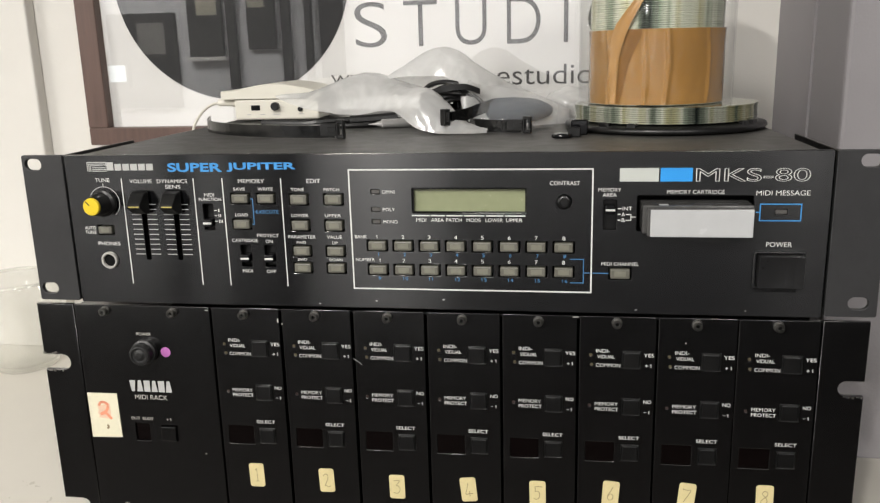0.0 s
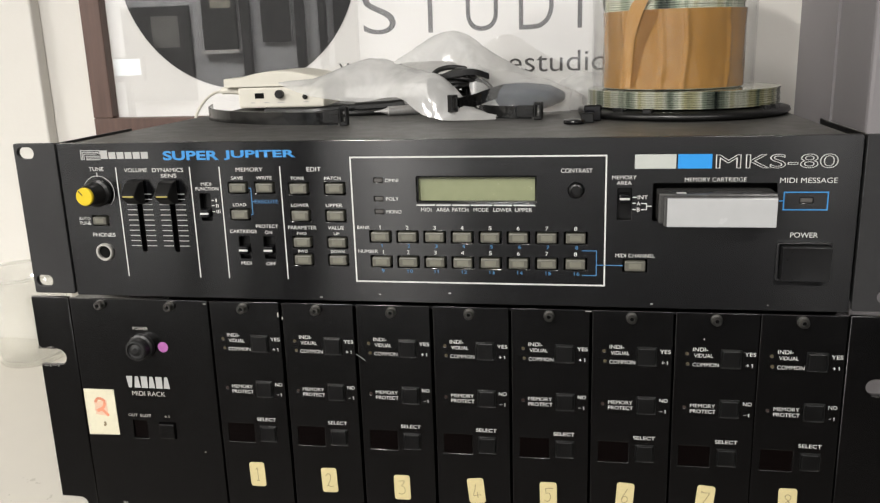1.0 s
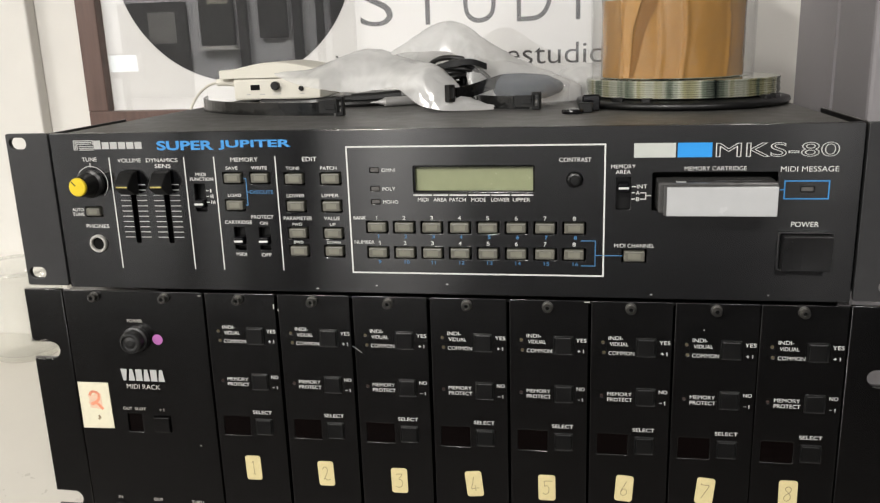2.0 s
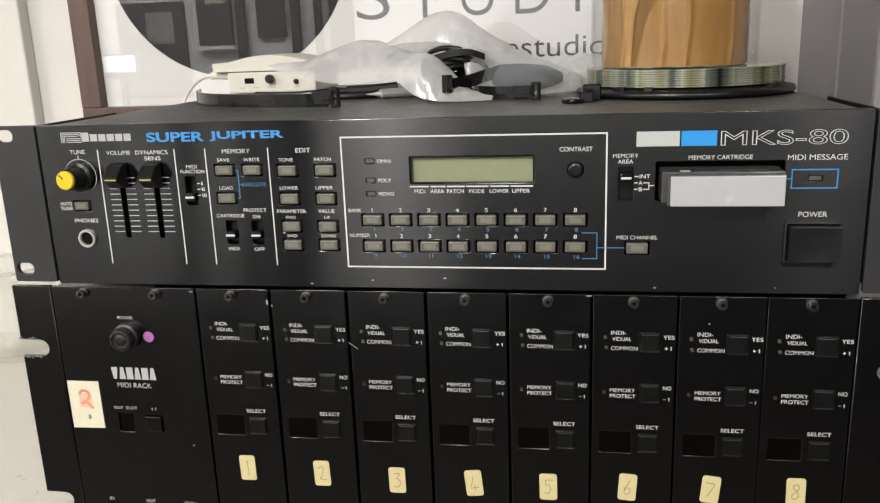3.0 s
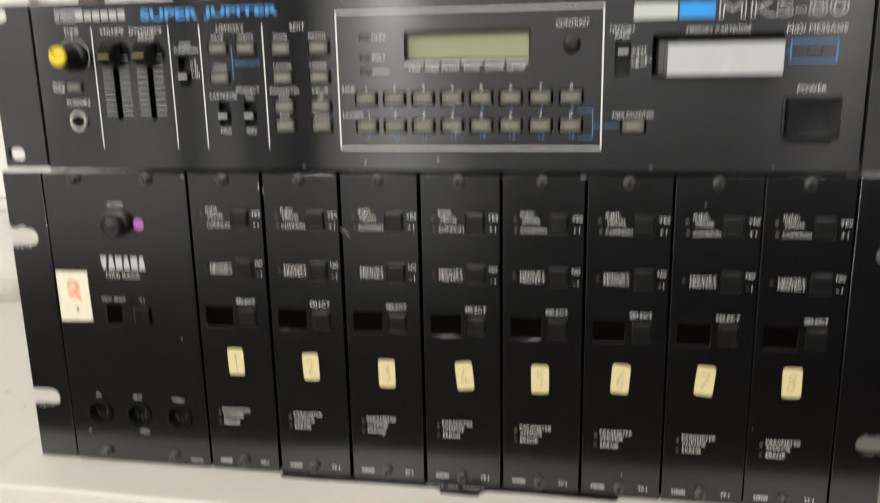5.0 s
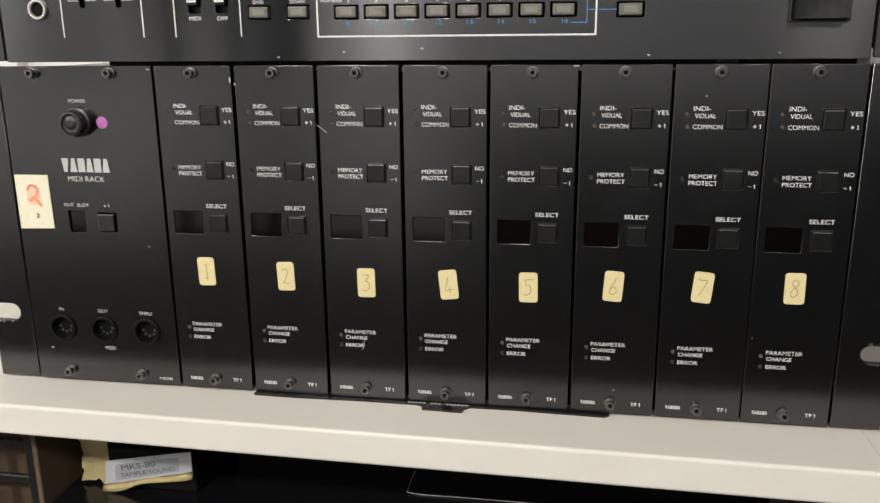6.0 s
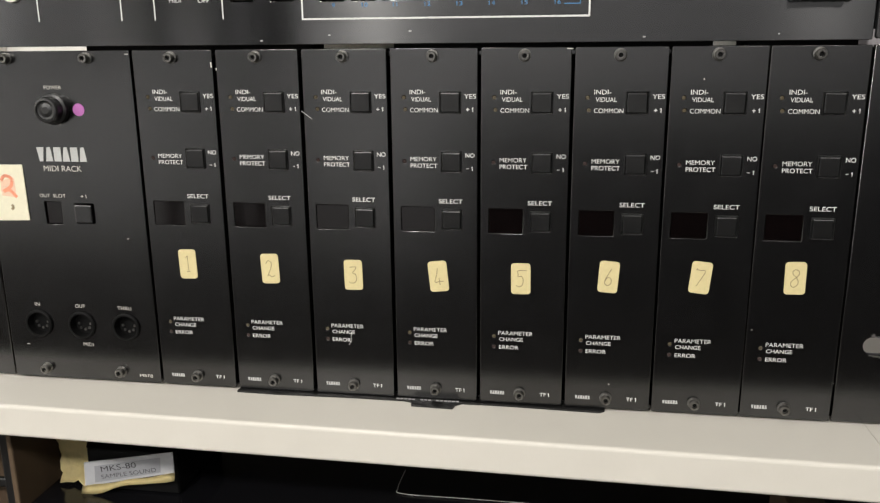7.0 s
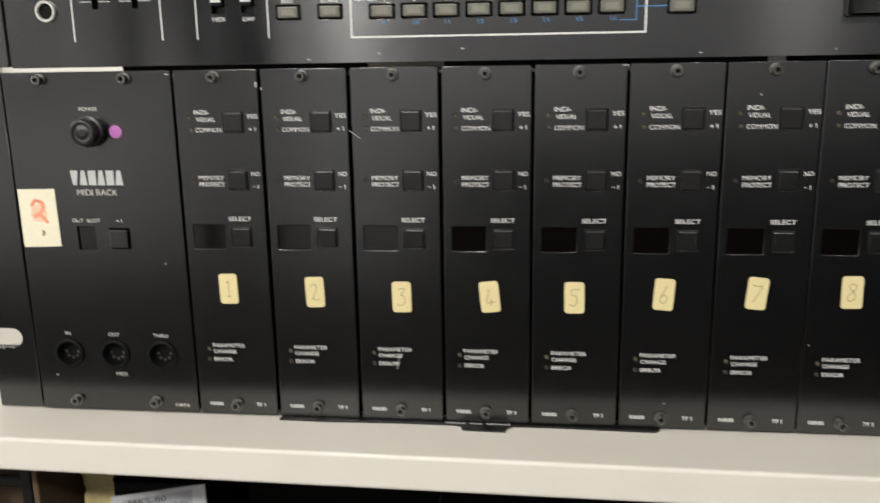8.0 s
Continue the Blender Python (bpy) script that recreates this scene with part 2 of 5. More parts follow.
material("steel", (0.55, 0.53, 0.50), 0.28, 1.0, 0.15, 400, 0.05, 900)
material("nickel", (0.66, 0.64, 0.60), 0.38, 0.6, 0.1, 300)
material("dark_steel", (0.17, 0.165, 0.155), 0.36, 1.0, 0.3, 500, 0.1, 900)
material("white_metal", (0.75, 0.75, 0.73), 0.4)
material("print_white", (0.66, 0.66, 0.64), 0.6, 0, 0.05, 400)
material("print_grey", (0.42, 0.42, 0.41), 0.6, 0, 0.05, 400)
material("print_blue", (0.045, 0.26, 0.60), 0.5, 0, 0.05, 400)
material("print_blue_dim", (0.060, 0.205, 0.42), 0.5, 0, 0.05, 400)
material("print_black", (0.02, 0.02, 0.02), 0.6)
material("key_pale", (0.185, 0.180, 0.145), 0.35, 0, 0.10, 120)
material("key_olive", (0.118, 0.115, 0.094), 0.42, 0, 0.12, 120, 0.05, 900)
material("lcd_green", (0.26, 0.28, 0.165), 0.25, 0, 0.06, 60, 0, 1, (1, 1, 1), 0.05)
material("yellow_plastic", (0.70, 0.52, 0.02), 0.35, 0, 0.05)
material("yellow_line", (0.46, 0.38, 0.11), 0.4, 0, 0.05)
material("block_white", (0.50, 0.52, 0.49), 0.5, 0, 0.03)
material("smoke_plastic", (0.075, 0.074, 0.072), 0.16, 0, 0.2, 60)
material("pink_dot", (0.44, 0.14, 0.40), 0.5)
material("label_yellow", (0.62, 0.53, 0.28), 0.6, 0, 0.08, 200, 0.05, 700)
material("label_cream", (0.70, 0.66, 0.50), 0.6, 0, 0.06, 150, 0.05, 700)
material("ink_brown", (0.24, 0.185, 0.10), 0.7, 0, 0.3, 300)
material("ink_red", (0.72, 0.27, 0.16), 0.7, 0, 0.35, 300)
material("ink_smudge", (0.72, 0.50, 0.36), 0.7, 0, 0.15, 400)
material("print_cream", (0.52, 0.50, 0.46), 0.6, 0, 0.05, 400)
material("cartridge_white", (0.47, 0.475, 0.48), 0.22, 0, 0.04, 60)
material("led_amber", (0.085, 0.068, 0.04), 0.3)
material("led_dark", (0.035, 0.02, 0.018), 0.3)
material("led_red_window", (0.0022, 0.0012, 0.0012), 0.07, 0, 0.1, 40, 0, 1, (1, 1, 1), 0.02, specular=0.35)
material("shelf_white", (0.60, 0.572, 0.512), 0.32, 0, 0.03, 12, 0.05, 350)
material("wall_white", (0.70, 0.68, 0.64), 0.75, 0, 0.03, 8, 0.15, 250)
material("wall_grey", (0.29, 0.275, 0.285), 0.7, 0, 0.06, 10, 0.2, 420)
material("ceiling_white", (0.42, 0.42, 0.41), 0.9)
material("floor_brown", (0.022, 0.018, 0.015), 0.6, 0, 0.25, 10)
material("frame_wood", (0.105, 0.062, 0.050), 0.42, 0, 0.3, 60, 0.1, 500, (1, 1, 0.1))
material("poster_white", (0.78, 0.77, 0.75), 0.7, 0, 0.02, 10)
material("poster_black", (0.012, 0.012, 0.013), 0.7)
material("wall_reflect_dark", (0.022, 0.022, 0.024), 0.8, 0, 0.15, 8)
material("ear_black", (0.026, 0.026, 0.027), 0.45, 0.0, 0.15, 60, 0.06, 700)
material("key_black", (0.0030, 0.0030, 0.0030), 0.36, 0, 0.1, 80, 0.02, 900)
material("power_black", (0.014, 0.014, 0.0145), 0.30, 0, 0.1, 80)
material("knob_black", (0.012, 0.012, 0.012), 0.38, 0, 0.1, 80)
material("led_grey", (0.10, 0.095, 0.09), 0.3)
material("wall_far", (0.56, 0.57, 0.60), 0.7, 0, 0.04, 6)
material("wall_reflect_light", (0.78, 0.79, 0.82), 0.7, 0, 0.04, 6)
material("poster_ink", (0.045, 0.043, 0.042), 0.7)
material("print_far", (0.20, 0.20, 0.19), 0.6, 0, 0.3, 30)
material("print_far_b", (0.42, 0.40, 0.32), 0.6, 0, 0.4, 40)
material("cream_plastic", (0.68, 0.655, 0.575), 0.4, 0, 0.04, 40, 0.03, 900)
material("frame_black", (0.020, 0.020, 0.021), 0.30, 0.0, 0.1, 60)
material("grey_metal", (0.55, 0.54, 0.53), 0.35, 0.5, 0.1, 200)
material("slate_fabric", (0.060, 0.073, 0.093), 0.85, 0, 0.2, 200, 0.3, 2500)
material("disc_edge", (0.30, 0.34, 0.27), 0.12, 0.45, 0.35, 90, 0, 1, (1, 1, 0), 0.06)
band = M["disc_edge"].node_tree  # reflections in the stacked rims, painted into their colour as upright bands
nz = next(n for n in band.nodes if n.type == "TEX_NOISE")
tint = band.nodes.new("ShaderNodeValToRGB")
for pos, col in ((0.34, (0.03, 0.04, 0.035)), (0.44, (0.36, 0.41, 0.32)), (0.52, (0.78, 0.79, 0.66)), (0.60, (0.50, 0.48, 0.27)), (0.68, (0.16, 0.22, 0.18))):
    el = tint.color_ramp.elements.new(pos)
    el.color = (*col, 1)
grain = band.nodes.new("ShaderNodeTexNoise")
grain.inputs["Scale"].default_value, grain.inputs["Detail"].default_value = 55.0, 4.0
band.links.new(next(n for n in band.nodes if n.type == "MAPPING").outputs[0], grain.inputs["Vector"])
band.links.new(grain.outputs["Fac"], tint.inputs["Fac"])
band.links.new(tint.outputs["Color"], band.nodes["Principled BSDF"].inputs["Base Color"])
# lower discs: the same painted reflections, darkened to 0.55 in the colour
M["disc_edge_dim"] = M["disc_edge"].copy()
for n in M["disc_edge_dim"].node_tree.nodes:
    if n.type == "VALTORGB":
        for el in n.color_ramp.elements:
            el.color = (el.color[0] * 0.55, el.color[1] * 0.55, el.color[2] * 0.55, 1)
material("brown_tape", (0.31, 0.155, 0.034), 0.13, 0, 0.12, 30, 0.40, 60, (1, 1, 0.6), 0.05, 0.0, 0.8)
material("brown_tape_double", (0.19, 0.083, 0.012), 0.30, 0, 0.12, 30, 0.10, 90, (1, 1, 0.3), 0.05, 0.0, 0.3)
material("brown_tape_light", (0.40, 0.215, 0.068), 0.25, 0, 0.12, 30, 0.15, 150)
material("shelf_shaded", (0.05, 0.045, 0.04), 0.6, 0, 0.2, 20)
material("label_silver", (0.38, 0.385, 0.40), 0.4, 0, 0.1, 60, 0.08, 300)
material("ink_grey", (0.055, 0.055, 0.06), 0.6)
material("masking_tape", (0.72, 0.61, 0.31), 0.6, 0, 0.12, 100, 0.3, 500)
material("cardboard_dark", (0.060, 0.036, 0.018), 0.85, 0, 0.2, 40)
material("cardboard", (0.085, 0.054, 0.028), 0.8, 0, 0.15, 40, 0.1, 300)
glassy("bag_film", (0.98, 0.98, 0.97), 0.15, 0.10, 0.55, 0.40)
glassy("poster_glass", (1, 1, 1), 0.004, 0.10, 0.0)
glassy("clear_plastic", (0.50, 0.52, 0.48), 0.05, 0.012, 0.035)
glassy("tub_clear", (0.90, 0.90, 0.82), 0.06, 0.05, 0.16, 0.15)
glassy("bag_film_thin", (0.98, 0.98, 0.97), 0.10, 0.08, 0.13, 0.5)
glow("lamp_glow", (1.0, 0.95, 0.86), 6.0)
glow("bright_panel_glow", (0.80, 0.93, 1.0), 0.95)

# ---------------------------------------------------------------- the room
SHELF = -0.0045  # top of the white shelf
WALL = 0.400     # face of the wall behind the racks
ROOM = (-3.2, 2.2, -3.0)
FLOOR = -1.10


def slab(name, x0, x1, y0, y1, z0, z1, mat, label, category, bevel=0.0):
    return solid(name, box(bmesh.new(), x0, x1, y0, y1, z0, z1, bevel), mat, label, category, "structure")


slab("floor", ROOM[0], ROOM[1], ROOM[2], WALL, FLOOR - 0.05, FLOOR, M["floor_brown"], "brown floor of the studio room", "floor")
slab("ceiling", ROOM[0], ROOM[1], ROOM[2], WALL, CEILING_Z, CEILING_Z + 0.05, M["ceiling_white"], "plain pale grey ceiling of the room", "ceiling")
slab("wall_north", ROOM[0], ROOM[1], WALL, WALL + 0.1, FLOOR, CEILING_Z, M["wall_white"], "plain white painted wall behind the shelf", "wall")
DARK_TOP = -0.65     # top of the dark band added to the far wall for reflections
# dark and white stretches are made up, unseen, to shape reflections in the panels
slab("wall_south_dark_band", ROOM[0], -0.42, ROOM[2] - 0.1, ROOM[2], FLOOR, DARK_TOP, M["wall_reflect_dark"], "unseen lower far wall, darkened to shape panel reflections", "wall")
slab("wall_south_base", ROOM[0], -1.05, ROOM[2] - 0.1, ROOM[2], DARK_TOP + 0.0005, 0.05, M["wall_reflect_light"], "unseen middle far wall, whitened to brighten panel reflections", "wall")
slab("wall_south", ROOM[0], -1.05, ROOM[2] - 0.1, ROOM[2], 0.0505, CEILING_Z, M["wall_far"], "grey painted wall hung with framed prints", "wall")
slab("wall_south_white", -1.0495, -0.42, ROOM[2] - 0.1, ROOM[2], DARK_TOP + 0.0005, -0.0505, M["wall_reflect_light"], "unseen far wall stretch, whitened to brighten panel reflections", "wall")
slab("wall_south_dark", -0.4195, ROOM[1], ROOM[2] - 0.1, ROOM[2], FLOOR, -0.0505, M["wall_reflect_dark"], "unseen far wall stretch, darkened to keep panel reflections dark", "wall")
slab("wall_south_upper", -1.0495, ROOM[1], ROOM[2] - 0.1, ROOM[2], -0.05, CEILING_Z, M["wall_reflect_light"], "unseen upper far wall, whitened to brighten panel reflections", "wall")
slab("wall_west", ROOM[0] - 0.1, ROOM[0], ROOM[2], WALL, FLOOR, CEILING_Z, M["wall_white"], "plain white side wall of the room", "wall")
# out of view, kept dark so the panels reflect little on this side
slab("wall_east", ROOM[1], ROOM[1] + 0.1, ROOM[2], WALL, FLOOR, CEILING_Z, M["wall_reflect_dark"], "unseen side wall, darkened for the panel reflections", "wall")

# grey pillar beside the racks, in two steps, and the white batten on the other side
bm = bmesh.new()
box(bm, 0.2788, 0.90, 0.285, WALL, FLOOR, CEILING_Z)
box(bm, 0.280, 0.90, 0.200, 0.2849, FLOOR, CEILING_Z, 0.003)
solid("pillar", bm, M["wall_grey"], "grey-purple painted pillar standing against the white wall", "pillar", "structure")
slab("trim", -0.80, -0.485, WALL - 0.016, WALL, SHELF, CEILING_Z, M["wall_white"], "white painted vertical board fixed to the wall", "trim", 0.002)

# ---------------------------------------------------------------- the shelf
shelf = thing("shelf", (0, 0.18, SHELF - 0.018), "white laminate shelf carrying the rack units", "shelf", kind="structure")
for x0, x1 in ((-1.20, -0.2624), (-0.2620, 0.23440), (0.23465, 0.90)):
    bm = box(bmesh.new(), x0, x1, -0.0383, WALL if x1 < 0.3 else 0.1995, SHELF - 0.018, SHELF)
    bmesh.ops.bevel(bm, geom=[e for e in bm.edges if abs(e.verts[0].co.x - e.verts[1].co.x) > 0.01], offset=0.0018, segments=3, affect="EDGES", profile=0.5)
    for v in bm.verts:  # the front edge runs slightly askew to the racks
        if v.co.y < 0:
            v.co.y -= 0.0145 * v.co.x
    part("board", bm, M["shelf_white"], shelf)

# unseen lamps, positions fitted to the disc stack's shadow and the panel gleams
ceiling_lamp(-0.51, -1.80, 0.08, 0.20, 46, (1.0, 0.965, 0.915))
ceiling_lamp(-0.38, -1.10, 0.16, 0.30, 12.5, (1.0, 0.965, 0.915))
ceiling_lamp(-2.30, -1.90, 1.00, 1.00, 60, (1.0, 0.97, 0.93))
# added lamp without a known source: brightens the right end of the upper panel
ceiling_lamp(0.80, -1.80, 0.18, 0.30, 24, (1.0, 0.97, 0.93))

# ---------------------------------------------------------------- upper rack unit: the synthesizer module
CX = 0.0035                     # middle of the upper unit
Z0 = 0.1770                     # its foot
synth = thing("synthesizer_module", (CX, 0.18, Z0), "black two-unit rack synthesizer with sliders, keys and green display", "synthesizer")

# front panel with its openings
ROW_X = [-23.5 + 14.93 * i for i in range(8)]
KEY_RECTS = [(-103, 240.5, 10.2, 5.2), (-87.5, 240.5, 10.2, 5.2), (-103, 225.5, 10.2, 5.2),
        (-68, 240, 10.2, 5.6), (-47.7, 240, 10.4, 5.6), (-68, 225, 10.2, 5.6), (-48, 225, 10.2, 5.6),
        (-68, 210, 10.2, 5.4), (-48, 210, 10.2, 5.4), (-68, 200, 10.2, 5.4), (-48, 200, 10.2, 5.4),
        (-188.5, 221.5, 9.0, 4.6), (111.5, 199.2, 11.0, 5.6)]
KEY_RECTS += [(x, 213.6, 10.6, 5.4) for x in ROW_X] + [(x, 199.6, 10.6, 5.4) for x in ROW_X]
SLIDERS = [-163.0, -143.0]
SWITCHES = [(-123, 229.6, 6.4, 15.5, -3.2), (-102, 206.6, 6.4, 13.0, -1.0), (-87.5, 206.6, 6.4, 13.0, -1.0), (105.4, 231.8, 7.0, 16.5, 3.2)]


def mm_rect(cx, cz, w, h, r=0.4):
    return rounded((cx - w / 2) / 1000, (cx + w / 2) / 1000, (cz - h / 2) / 1000, (cz + h / 2) / 1000, r / 1000, 2)


holes = [mm_rect(x, z, w + 1.5, h + 1.3) for x, z, w, h in KEY_RECTS]
holes += [mm_rect(x, 221.5, 3.0, 36.0, 0.8) for x in SLIDERS]
holes += [mm_rect(x, z, w, h) for x, z, w, h, _ in SWITCHES]
holes += [mm_rect(29, 239.5, 63.4, 14.0, 0.6), mm_rect(149.2, 232.8, 59.5, 19.4, 0.8), mm_rect(193.6, 202.7, 25.8, 19.6, 1.0)]
holes += [mm_rect(-23.5, z, 5.0, 2.6) for z in (244.4, 234.4, 227.4)] + [mm_rect(193, 233.8, 6.2, 2.6)]
holes += [circle(-0.188, 0.203, 0.0046), circle(0.081, 0.239, 0.0040)]
panel = part("front_panel", plate(rounded(-0.2098, 0.2170, Z0 - 0.0005, 0.2660, 0.0006, 2), holes, 0.0, 0.0030), M["panel_black"], synth)
part("panel_backing", box(bmesh.new(), -0.2115, 0.2185, 0.0105, 0.0118, Z0 + 0.002, 0.264), M["deep_black"], synth)

# sheet-metal case, open at the front behind the panel
bm = bmesh.new()
box(bm, -0.2010, 0.2105, 0.0032, 0.355, 0.2646, 0.2660, 0.0005)
part("top_cover", bm, M["top_grey"], synth, "dark grey painted steel lid, dusty and scuffed")
bm = bmesh.new()
box(bm, -0.2010, -0.1995, 0.0032, 0.355, Z0 + 0.0025, 0.2645)
part("side_panel", bm, M["rack_black"], synth)
bm = bmesh.new()
box(bm, 0.2090, 0.2105, 0.0032, 0.355, Z0 + 0.0025, 0.2645)
part("side_panel", bm, M["rack_black"], synth)
part("bottom_panel", box(bmesh.new(), -0.2010, 0.2105, 0.0032, 0.355, Z0 + 0.0008, Z0 + 0.0023), M["rack_black"], synth)
part("rear_panel", box(bmesh.new(), -0.1994, 0.2089, 0.353, 0.355, Z0 + 0.0025, 0.2645), M["rack_black"], synth)
for x in (-0.17, 0.18):
    for y in (0.05, 0.27):
        part("foot", lathe(bmesh.new(), (x, y, 0.1745), [(0.006, 0), (0.007, 0.0005), (0.007, Z0 - 0.1745 + 0.0008)], "z", 16), M["black_plastic"], synth)

# mounting ears: flat plate with slotted holes, and a flange that runs back along the case
for s, xa, xb in ((-1, -0.2378, -0.2116), (1, 0.2186, 0.2448)):
    hx = (-0.2306 if s < 0 else 0.2352)
    slots = [rounded(hx - 0.0052, hx + 0.0052, z - 0.0034, z + 0.0034, 0.0033, 5) for z in (0.2605, 0.1846)]
    ear = part("rack_ear", plate(rounded(xa, xb, Z0, 0.2660, 0.0012, 3), slots, 0.0006, 0.0036, 0.0004), M["ear_black"], synth)
    fx = xb - 0.0016 if s < 0 else xa
    bm = bmesh.new()
    box(bm, fx, fx + 0.0016, 0.0036, 0.085, Z0 + 0.004, 0.2658, 0.0004)
    part("flange", bm, M["black_plastic"], ear)

# keys
for x, z, w, h in KEY_RECTS:
    bm = bmesh.new()
    w, h = w - 0.5, h - 0.2
    box(bm, (x - w / 2) / 1000, (x + w / 2) / 1000, -0.0014, 0.0100, (z - h / 2) / 1000, (z + h / 2) / 1000, 0.0006, 2)
    key = part("key", bm, M["key_olive"], synth)
    part("key_window", box(bmesh.new(), (x - w * 0.30) / 1000, (x + w * 0.30) / 1000, -0.00146, -0.0012, (z - h * 0.26) / 1000, (z + h * 0.30) / 1000), M["key_pale"], key)

# tuning knob with yellow cap
knob = part("tune_knob", lathe(bmesh.new(), (-0.187, 0, 0.238), [(0.0078, -0.0004), (0.0080, -0.0035), (0.0066, -0.0044), (0.0056, -0.0128), (0.0052, -0.0134)]), M["black_plastic"], synth, smooth=False)
part("knob_cap", lathe(bmesh.new(), (-0.187, 0, 0.238), [(0.0051, -0.0130), (0.0051, -0.0146), (0.0046, -0.0151)]), M["yellow_plastic"], knob, "yellow plastic knob cap")
bm = bmesh.new()
box(bm, -0.1873, -0.1867, -0.0153, -0.0150, 0.2392, 0.2425)
bmesh.ops.transform(bm, matrix=Matrix.Translation((-0.187, 0, 0.238)) @ pose(0, 0, 0, 0, -42, 0) @ Matrix.Translation((0.187, 0, -0.238)), verts=bm.verts)
part("pointer", bm, M["print_black"], knob)
bm = bmesh.new()
for i in range(40):
    a = radians(-50 + 280 * i / 40)
    a2 = radians(-50 + 280 * (i + 1) / 40)
    q = [bm.verts.new((-0.187 + r * math.cos(t), -0.0002, 0.238 + r * math.sin(t))) for r, t in ((0.0092, a), (0.0092, a2), (0.0096, a2), (0.0096, a))]
    bm.faces.new(q)
print_bar(bm, -187.3, -186.7, 247.0, 249.3)
part("scale_ring", bm, M["print_grey"], synth)

# sliders
for x in SLIDERS:
    for i in range(11):
        z = 207.0 + i * 3.0
        part("scale_mark", print_bar(bmesh.new(), x - 7.8, x - 1.9, z - 0.22, z + 0.22), M["print_grey"], synth)
        part("scale_mark", print_bar(bmesh.new(), x + 1.9, x + 7.8, z - 0.22, z + 0.22), M["print_grey"], synth)
    bm = bmesh.new()
    section = ((-0.0012, 0.2318), (-0.0050, 0.2322), (-0.0112, 0.2362), (-0.0122, 0.2376), (-0.0112, 0.2390), (-0.0060, 0.2442), (-0.0012, 0.2452))
    rings = [[bm.verts.new((x / 1000 + dx * (1 - 0.10 * (-y) / 0.012), y, z)) for y, z in section] for dx in (-0.0046, 0.0046)]
    for k in range(len(section)):
        bm.faces.new((rings[0][k], rings[0][(k + 1) % len(section)], rings[1][(k + 1) % len(section)], rings[1][k]))
    bm.faces.new(rings[0])
    bm.faces.new(list(reversed(rings[1])))
    bmesh.ops.recalc_face_normals(bm, faces=bm.faces)
    bmesh.ops.bevel(bm, geom=bm.edges[:], offset=0.0004, segments=1, affect="EDGES")
    cap = part("slider_cap", bm, M["black_plastic"], synth)
    part("slider_stem", box(bmesh.new(), (x - 0.9) / 1000, (x + 0.9) / 1000, -0.0013, 0.008, 0.2345, 0.2400), M["deep_black"], cap)
    bm = bmesh.new()
    box(bm, (x - 2.4) / 1000, (x + 3.9) / 1000, -0.01250, -0.0117, 0.23728, 0.23792)
    part("slider_line", bm, M["yellow_line"], cap, "yellow pointer line")

# slide switches
for x, z, w, h, off in SWITCHES:
    part("switch_well", box(bmesh.new(), (x - w / 2 - 0.4) / 1000, (x + w / 2 + 0.4) / 1000, 0.0052, 0.0062, (z - h / 2 - 0.4) / 1000, (z + h / 2 + 0.4) / 1000), M["black_plastic"], synth)
    bm = bmesh.new()
    box(bm, (x - 2.7) / 1000, (x + 2.7) / 1000, -0.0030, 0.0051, (z + off - 2.3) / 1000, (z + off + 2.3) / 1000, 0.0007, 2)
    knob = part("switch_knob", bm, M["gloss_black"], synth)
    # white bar painted on in place of the lever's shiny edge highlight
    bm = bmesh.new()
    box(bm, (x - 2.5) / 1000, (x + 2.5) / 1000, -0.00335, -0.0025, (z + off - 0.55) / 1000, (z + off + 0.55) / 1000, 0.0002, 1)
    part("switch_glint", bm, M["print_white"], knob)

# headphone socket
part("jack_ring", lathe(bmesh.new(), (-0.188, 0, 0.203), [(0.0045, 0.0099), (0.0045, 0.0005), (0.0052, 0.0004), (0.0052, -0.0012), (0.0048, -0.0019), (0.0041, -0.0019), (0.0037, -0.0013), (0.0036, 0.0003)]), M["nickel"], synth, "nickel ring of the headphone socket")
part("jack_hole", lathe(bmesh.new(), (-0.188, 0, 0.203), [(0.00370, -0.0002), (0.00370, 0.0004)]), M["deep_black"], synth)
# contrast knob
part("contrast_knob", lathe(bmesh.new(), (0.081, 0, 0.239), [(0.0038, 0.006), (0.0038, -0.0016), (0.0034, -0.0026), (0.0026, -0.0029), (0.0022, -0.0024)]), M["black_plastic"], synth)

# display: dark bezel, glass over the olive panel
lcd = part("display", box(bmesh.new(), -0.0026, 0.0606, 0.0036, 0.0050, 0.2326, 0.2464), M["lcd_green"], synth, "unlit olive-green liquid crystal display")
bm = plate(mm_rect(29, 239.5, 63.2, 13.8, 0.6), [mm_rect(29.0, 239.4, 61.8, 12.6, 0.4)], 0.0012, 0.0034, 0.0002)
part("bezel", bm, M["gloss_black"], lcd)

# small lamps
for z in (244.4, 234.4, 227.4):
    part("indicator", box(bmesh.new(), -0.0258, -0.0212, 0.0002, 0.0060, (z - 1.1) / 1000, (z + 1.1) / 1000, 0.0003, 1), M["led_grey"], synth)
part("indicator", box(bmesh.new(), 0.1901, 0.1959, 0.0002, 0.0060, 0.2327, 0.2349, 0.0003, 1), M["led_grey"], synth)

# power key in its frame
bm = plate(mm_rect(193.6, 202.7, 26.2, 20.0, 1.2), [mm_rect(193.6, 202.7, 23.6, 18.0, 0.6)], -0.0014, 0.0030, 0.0005)
rocker = part("power_frame", bm, M["frame_black"], synth)
bm = bmesh.new()
